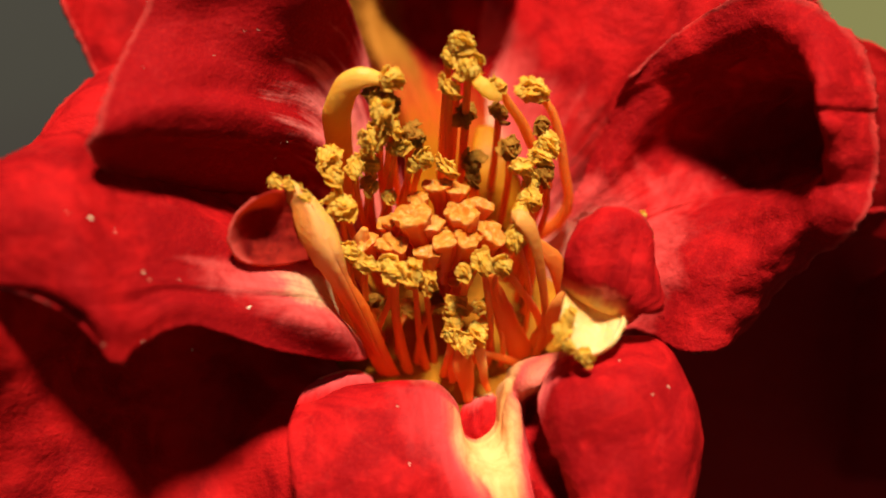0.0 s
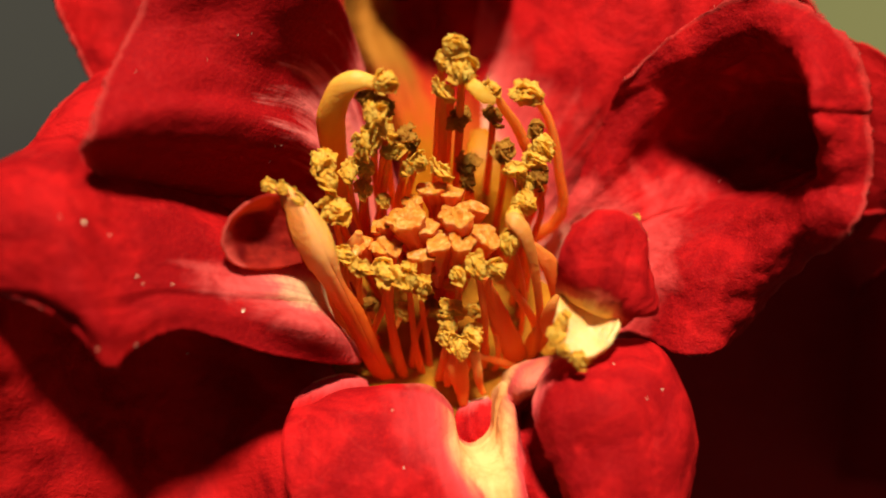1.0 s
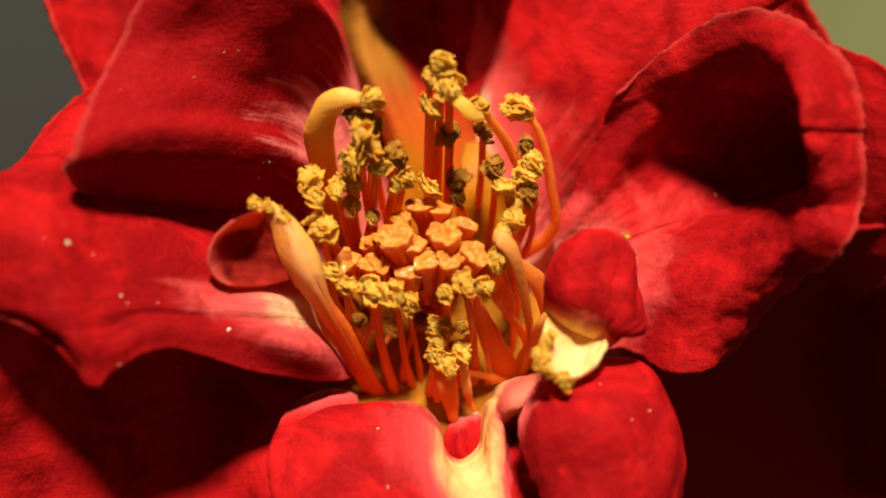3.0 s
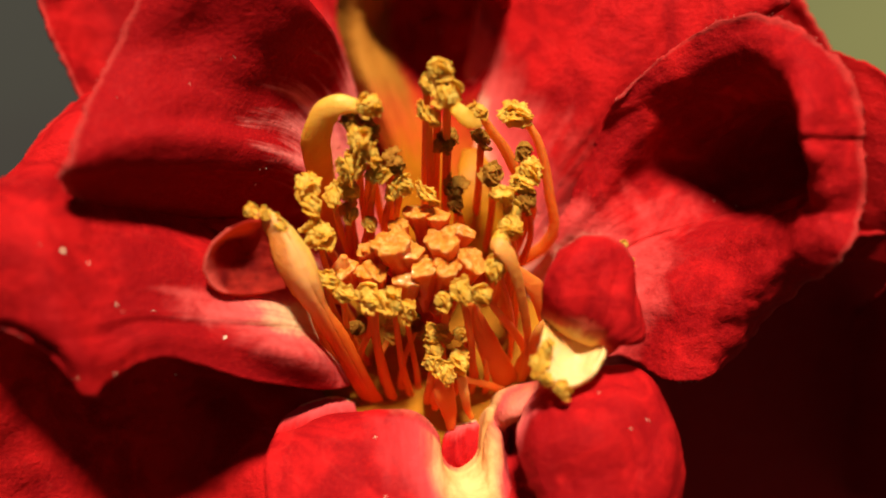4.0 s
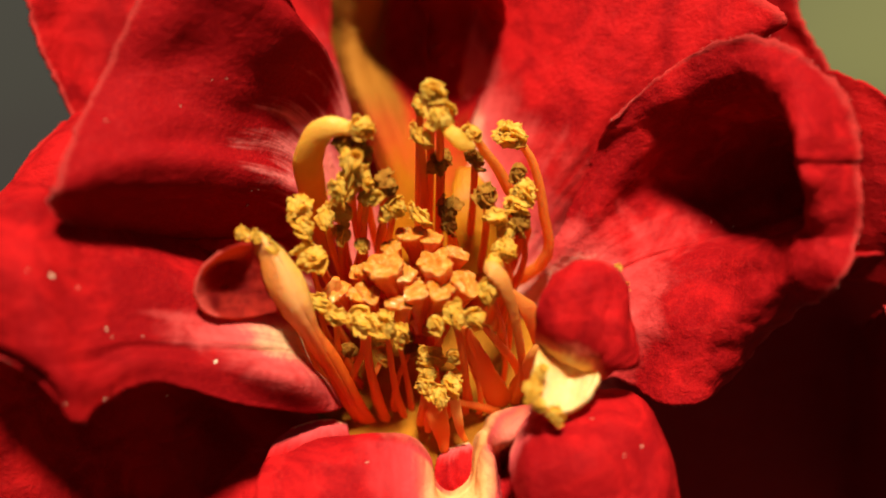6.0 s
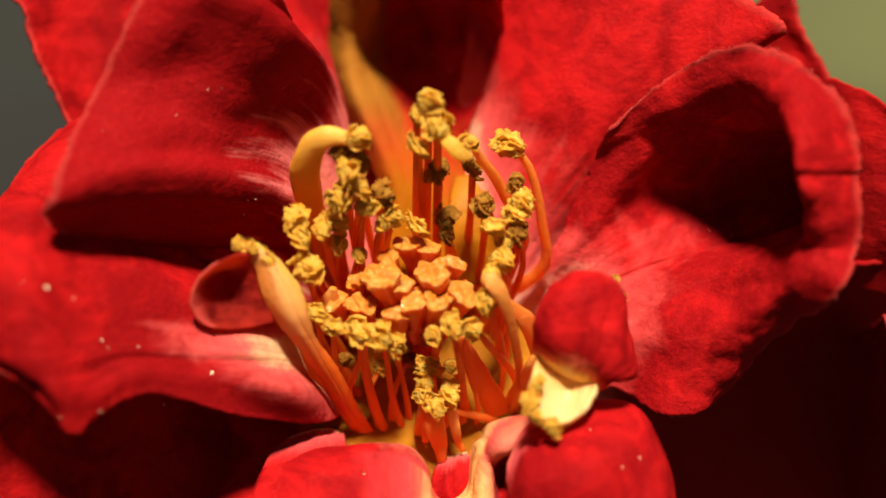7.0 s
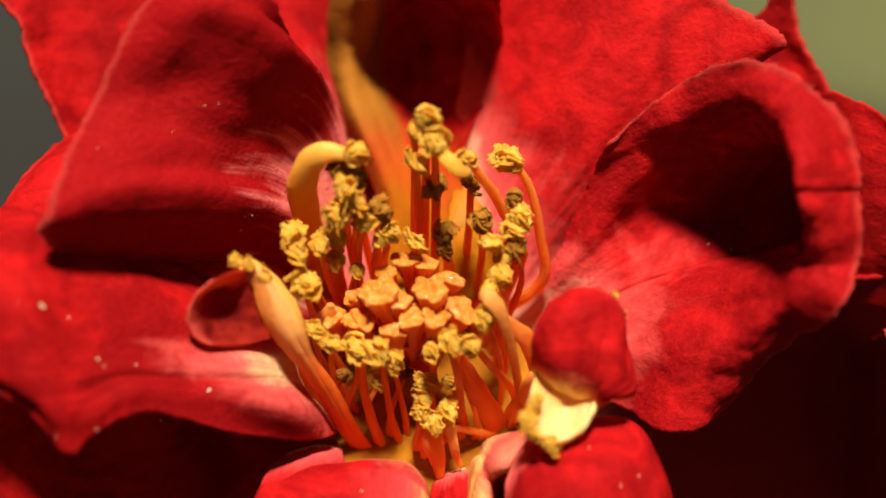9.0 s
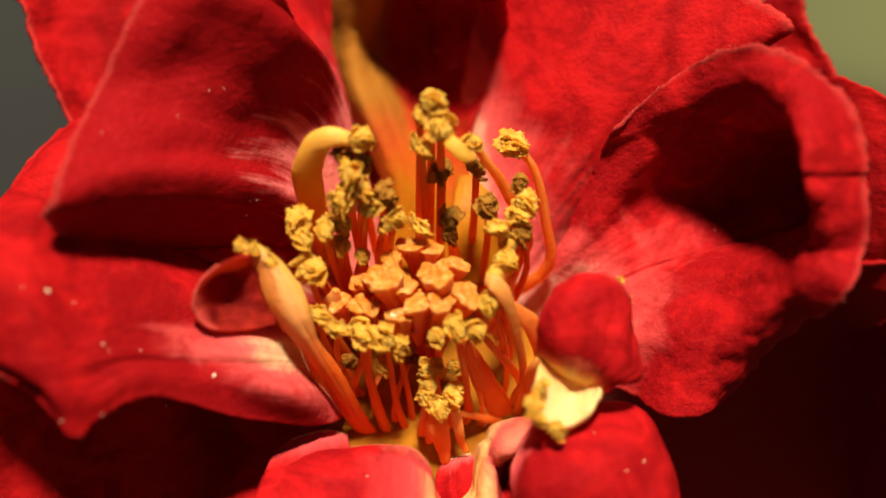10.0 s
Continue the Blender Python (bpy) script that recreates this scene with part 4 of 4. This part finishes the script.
def carpels():
    for k, (p, s) in enumerate((
        ((-3.5, 0.0, 0.9), 1.49), ((-2.3, -0.4, 0.6), 1.10), ((-0.2, 0.3, 0.4), 1.49), ((1.7, -1.0, 0.4), 1.23), ((0.2, -1.3, 0.9), 1.30), ((-1.0, -1.4, 0.9), 1.23),
        ((-2.3, -2.3, 0.9), 0.98), ((-1.8, 2.0, -0.6), 1.04), ((-0.6, 1.8, -0.6), 0.98), ((-5.1, -1.7, -0.1), 0.91), ((-4.2, -1.8, 0.4), 0.85), ((-6.3, -1.6, -0.6), 0.91),
        ((-1.4, -3.1, -0.8), 0.75), ((-3.0, -2.9, -0.2), 0.75), ((-0.4, -4.2, -1.8), 0.7), ((-4.6, -0.3, -0.6), 0.8), ((1.1, 0.8, -0.4), 0.9), ((-3.0, 1.1, -0.4), 0.9), ((-5.2, -0.4, -1.0), 0.7))):
        carpel(p, s, k * 0.8, k)


def petaloids():
    # arched, at the back
    hook = strap("petaloid", [(-7.6, 0.8, -8.0), (-8.1, 4.1, -3.0), (-8.1, 6.4, 0.5), (-7.4, 8.0, 2.0), (-6.2, 8.5, 2.5), (-4.8, 8.2, 2.2)],
                 [1.6, 1.9, 2.0, 1.7, 1.2, 0.7], 0.45, (0.3, 0, 1), M_GOLD, flower, "arched yellow petaloid tipped with a brown anther", seed=3)
    anther(hook, (-4.7, 8.4, 2.6), 0.8, False, 1.9, 3)
    anther(hook, (-5.9, 7.6, 1.8), 0.6, True, 2.2, 5)
    # twisted, in the west
    ribs = []
    rib(ribs, (-5.0, -11.6, -7.0), (-6.1, -9.4, -4.2), (-7.0, -7.0, -1.4), (-8.2, -4.6, 0.8), (-9.6, -2.7, 1.9), (-10.3, -1.2, 2.4), (-10.8, 0.6, 2.6), (-11.6, 1.7, 2.7))
    rib(ribs, (-4.6, -11.5, -6.6), (-5.6, -9.3, -3.6), (-6.7, -6.8, -0.7), (-7.8, -4.3, 1.8), (-8.9, -2.4, 3.0), (-9.5, -0.6, 3.3), (-10.2, 0.9, 3.2), (-11.3, 1.8, 3.0))
    rib(ribs, (-4.2, -11.4, -6.6), (-5.2, -9.3, -3.6), (-6.3, -6.6, -0.7), (-7.5, -4.0, 1.7), (-8.1, -2.2, 2.9), (-8.9, -0.5, 3.2), (-9.8, 1.0, 3.2), (-11.0, 1.9, 3.0))
    rib(ribs, (-3.7, -11.5, -7.0), (-4.8, -9.4, -4.0), (-6.0, -6.5, -1.0), (-7.4, -4.1, 1.0), (-7.9, -2.3, 2.2), (-8.4, -0.7, 2.5), (-9.5, 0.9, 2.6), (-10.8, 1.9, 2.8))
    band = blade("petaloid", ribs, M_BAND, flower, "twisted orange petaloid with a red translucent lobe", thick=0.42, fringe=0.05, wrinkle=0.10, nu=26, nv=70, seed=31, pleat=0.12)
    ribs = []
    rib(ribs, (-11.1, 1.5, 2.8), (-11.7, 1.3, 3.9), (-12.2, 1.1, 4.5), (-13.0, 0.8, 4.6))
    rib(ribs, (-10.6, 0.4, 2.6), (-11.8, 0.5, 2.2), (-13.1, 0.4, 2.4), (-14.1, -0.3, 4.2))
    rib(ribs, (-10.2, -1.0, 2.4), (-11.6, -1.0, 2.0), (-13.1, -1.0, 2.2), (-14.6, -1.6, 3.8))
    rib(ribs, (-10.0, -2.0, 2.3), (-11.4, -2.2, 2.2), (-12.8, -2.3, 2.5), (-14.1, -2.7, 3.4))
    rib(ribs, (-9.8, -2.8, 2.2), (-11.1, -3.1, 2.4), (-12.4, -3.2, 2.8), (-13.4, -3.1, 3.2))
    lobe = blade("lobe", ribs, M_WINE, band, "wine-red translucent lobe", thick=0.2, fringe=0.03, wrinkle=0.08, nu=40, nv=36, seed=21)
    for k, (p, s) in enumerate((((-11.8, 1.8, 3.0), 0.5), ((-11.0, 1.7, 3.2), 0.5), ((-10.0, 1.1, 3.2), 0.5))):
        anther(band, p, s, False, 1.5, 30 + k)
    # curled, in the east
    foot = strap("petaloid", [(4.8, -9.8, -8.0), (5.9, -7.5, -4.0), (6.9, -5.7, -0.5), (7.9, -5.6, 1.5)],
                 [1.2, 1.6, 2.2, 2.2], 0.3, (0.2, 0.3, 1), M_PETALOID, flower, "curled petaloid, cream below and red above", seed=5)
    ribs = []
    rib(ribs, (6.3, -4.5, 1.6), (5.9, -5.6, 3.3), (5.6, -6.7, 4.6), (5.9, -7.9, 5.1))
    rib(ribs, (7.1, -4.9, 2.4), (6.9, -6.2, 3.0), (6.8, -7.4, 3.6), (6.7, -8.4, 5.1))
    rib(ribs, (8.2, -5.4, 2.6), (8.2, -6.6, 2.6), (8.0, -7.6, 3.3), (7.6, -8.5, 4.7))
    rib(ribs, (9.2, -5.7, 2.6), (9.3, -6.5, 3.2), (9.0, -7.2, 3.9), (8.4, -8.1, 4.7))
    rib(ribs, (9.7, -5.8, 2.4), (9.7, -6.4, 3.7), (9.4, -7.0, 4.2), (8.9, -7.6, 4.7))
    blade("spoon", ribs, M_CREAM, foot, "cream spoon-shaped claw", thick=0.35, fringe=0.03, wrinkle=0.1, nu=36, nv=36, seed=24, pleat=0.1)
    ribs = []
    rib(ribs, (6.1, -4.6, 1.6), (6.0, -3.4, 3.4), (6.0, -2.2, 4.0), (6.9, -0.5, 3.0))
    rib(ribs, (7.1, -5.3, 3.0), (6.9, -3.7, 4.5), (7.2, -1.3, 5.0), (8.4, 0.3, 3.5))
    rib(ribs, (7.9, -5.8, 3.4), (8.4, -4.2, 5.0), (9.0, -1.6, 5.2), (10.2, 0.2, 3.6))
    rib(ribs, (8.9, -6.2, 3.0), (9.7, -4.8, 4.8), (10.2, -2.6, 4.8), (11.1, -0.8, 3.4))
    rib(ribs, (9.7, -7.0, 1.5), (10.3, -5.9, 4.5), (11.6, -4.9, 4.0), (11.2, -2.2, 3.2))
    rib(ribs, (9.8, -7.4, 1.0), (10.4, -6.1, 4.0), (12.0, -5.9, 3.2), (11.9, -4.1, 2.6))
    blade("lobe", ribs, M_LOBE_SMALL, foot, "small curled red lobe", thick=0.35, fringe=0.03, wrinkle=0.2, pleat=0.4, nu=44, nv=40, seed=22)
    anther(foot, (11.3, -1.4, 2.6), 0.38, False, 0.3, 50)
    anther(foot, (10.8, -0.1, 3.2), 0.30, False, 1.2, 51)
    for k, (p, s) in enumerate((((5.6, -7.3, 5.2), 0.62), ((6.0, -6.3, 4.8), 0.5), ((6.9, -8.8, 5.3), 0.6), ((5.9, -8.0, 5.4), 0.5))):
        anther(foot, p, s, False, 0.4 * k, 40 + k)
    strap("petaloid", [(2.9, -0.8, -8.0), (2.7, 1.6, -7.0), (2.2, 4.4, -6.8), (1.8, 6.6, -8.0)],
          [2.8, 3.6, 3.2, 1.2], 0.2, (0.1, -0.2, 1), M_AMBER, flower, "yellow petaloid behind the stigmas", seed=11)
    strap("petaloid", [(-7.3, -3.7, -4.0), (-6.8, -2.1, -1.5), (-6.4, -0.8, 0.0)],
          [1.4, 1.7, 0.4], 0.6, (0.1, 0, 1), M_PETALOID, flower, "small yellow petaloid", seed=12)
    strap("petaloid", [(0.1, 8.8, 2.6), (0.8, 8.1, 3.0), (1.5, 7.5, 2.8), (2.2, 7.3, 2.2)],
          [0.5, 1.0, 1.1, 0.4], 0.4, (0.1, 0.3, 1), M_ANTHER, flower, "yellow scale among the anthers", seed=13)
    strap("petaloid", [(-7.1, -9.6, -6.0), (-7.4, -7.3, -2.5), (-8.0, -5.2, -0.4), (-8.5, -3.7, 0.4)],
          [0.6, 0.8, 0.8, 0.4], 0.3, (0.2, 0, 1), M_FILAMENT, flower, "narrow orange petaloid", seed=17)
    strap("petaloid", [(4.5, -10.7, -7.5), (3.8, -8.6, -5.0), (2.7, -6.4, -2.4), (1.9, -4.6, -0.4), (1.7, -3.8, 0.4)],
          [1.9, 1.7, 1.4, 0.9, 0.5], 0.3, (0.1, 0, 1), M_FILAMENT, flower, "broad orange filament", seed=14)
    strap("petaloid", [(5.6, -8.4, -6.0), (5.2, -6.8, -4.0), (4.0, -5.2, -1.6), (2.8, -3.7, 0.4)],
          [0.6, 0.6, 0.55, 0.4], 0.6, (0.1, 0, 1), M_FILAMENT, flower, "bare orange filament", seed=15)
    strap("petaloid", [(4.7, -10.4, -7.0), (3.3, -9.7, -5.0), (1.3, -9.0, -3.0)],
          [0.6, 0.55, 0.45], 0.7, (0.1, 0, 1), M_FILAMENT, flower, "thin orange filament lying across", seed=16)
    # tongue bent over the stamens in the east
    strap("petaloid", [(4.9, -10.8, -8.0), (5.2, -9.4, -6.0), (5.5, -6.9, -3.0), (5.1, -4.6, -0.6), (4.6, -2.6, 1.2), (4.0, -1.1, 2.4), (3.3, -0.2, 2.7), (2.8, -0.2, 2.4)],
          [0.7, 0.65, 0.55, 0.6, 0.75, 1.0, 1.15, 0.5], 0.3, (0.1, 0.2, 1), M_PETALOID, flower, "bent orange-pink petaloid tongue", seed=6)
    strap("petaloid", [(7.6, -7.0, -5.0), (6.7, -5.1, -2.0), (5.8, -3.0, 0.0), (4.5, -1.6, 1.2)],
          [1.4, 1.2, 1.2, 0.5], 0.3, (0.1, 0, 1), M_FILAMENT, flower, "flat orange petaloid", seed=7)
    strap("petaloid", [(0.4, -12.4, -3.6), (0.3, -11.3, -3.0), (0.0, -9.9, -1.8), (-0.1, -8.5, -1.2)], [0.5, 0.95, 1.4, 1.2], 0.35, (0, 0, 1), M_FILAMENT, flower, "short orange petaloid with a tapered end", seed=8)
    strap("petaloid", [(1.8, -11.6, -3.6), (1.5, -11.0, -3.2), (1.3, -10.0, -2.2), (1.0, -8.5, -1.4)], [0.35, 0.5, 0.65, 0.75], 0.4, (0, 0, 1), M_PETALOID, flower, "short orange petaloid with a yellow end", seed=9)
    strap("petaloid", [(-0.7, -11.1, -3.8), (-0.6, -10.5, -3.3), (-0.6, -9.6, -2.2), (-0.6, -8.4, -1.4)], [0.4, 0.75, 0.6, 0.6], 0.4, (0, 0, 1), M_FILAMENT, flower, "short orange petaloid", seed=10)


def heart():
    """The cup that carries petals and stamens, and the stem under it."""
    bm = bmesh.new()
    side = Vector((1, 0, 0))
    front = AXIS.cross(side)
    rings = []
    for r, z in ((0.4, -1.0), (2.5, -0.6), (4.4, -0.2), (5.8, -0.4), (8.2, -0.2), (8.8, -1.2), (6.4, -3.6), (4.6, -5.5), (2.6, -7.2), (1.7, -8.6)):
        rings.append([bm.verts.new((HEART + AXIS * z + (side * math.cos(a) + front * math.sin(a)) * r) * MM)
                      for a in (2 * math.pi * k / 28 for k in range(28))])
    for a, b in zip(rings, rings[1:]):
        for k in range(28):
            bm.faces.new([a[k], a[(k + 1) % 28], b[(k + 1) % 28], b[k]])
    bm.faces.new(rings[0])
    bm.faces.new(rings[-1])
    bmesh.ops.recalc_face_normals(bm, faces=bm.faces)
    part("receptacle", bm, M_CUP, flower, "amber receptacle at the heart")
    inv = flower.matrix_world.inverted()
    foot = HEART - AXIS * 8.0
    floor = inv @ Vector((0.0, 0.05, -0.01)) / MM
    low = inv @ Vector((0.0, 0.045, 0.15)) / MM
    strap("stem", [tuple(floor), tuple(low), tuple(foot - AXIS * 30), tuple(foot - AXIS * 10), tuple(foot)], [4.5, 4.0, 3.6, 3.4, 3.6], 1.0, (1, 0, 0.2), M_GREEN, flower,
          "green stem", rings=40, sides=12)


heart()
petals()
petaloids()
stamens()
short_stamens()
carpels()


def grain(at, size):
    """A stray grain of pollen on a petal."""
    ob = tagged(new("pollen_grain", GRAIN), "pale stray pollen grain lying on a red petal", "pollen grain", "stray pollen grains")
    k = random.Random(at[0] * 31 + at[1])
    ob.matrix_world = flower.matrix_world @ Matrix.LocRotScale(Vector(at) * MM, Euler((k.uniform(0, 6), k.uniform(0, 6), k.uniform(0, 6))), (size,) * 3)


bm = bmesh.new()
crumb(bm, (0, 0, 0), (0.00008, 0.00005, 0.00003), Matrix.Identity(3), 3, 0.4, 2)
GRAIN = bpy.data.meshes.new("pollen_grain")
bm.to_mesh(GRAIN)
bm.free()
GRAIN.materials.append(M_POLLEN)
grain((-21.69, -0.51, 8.06), 2.4)
grain((-22.83, -0.19, 8.80), 1.0)
grain((-20.56, -1.19, 6.99), 0.9)
grain((-19.04, -3.59, 6.65), 1.3)
grain((-18.70, -4.03, 6.57), 1.1)
grain((-17.21, -4.06, 5.45), 1.0)
grain((-13.27, -5.73, 3.77), 1.8)
grain((-18.33, -8.96, -5.57), 1.4)
grain((-20.82, -7.70, 8.38), 1.0)
grain((-18.96, -7.56, 7.19), 1.1)
grain((-12.30, 3.80, -1.79), 1.5)
grain((-11.75, 4.65, -0.08), 0.8)
grain((-11.40, 4.74, -0.41), 0.8)
grain((-4.27, -11.90, 2.79), 1.2)
grain((-13.73, 11.24, 2.71), 0.9)
grain((-12.91, 11.37, 2.48), 0.8)
grain((-0.41, 16.34, -16.66), 1.2)
grain((0.88, 14.94, -15.47), 1.3)
grain((-1.70, 17.02, -17.25), 0.9)
grain((9.21, -8.98, 4.20), 1.0)
grain((12.04, -10.54, 4.84), 1.1)
grain((10.91, -10.92, 5.69), 1.1)
grain((18.58, 2.90, -6.82), 1.0)
grain((20.03, 2.57, -6.64), 0.9)
grain((-3.56, -15.14, 4.61), 1.2)
grain((-15.52, 9.62, 3.23), 0.8)
grain((-19.31, 8.49, 5.67), 0.8)
grain((29.95, -19.59, -31.29), 0.7)


def motions():
    """Nothing but the camera moves."""


motions()
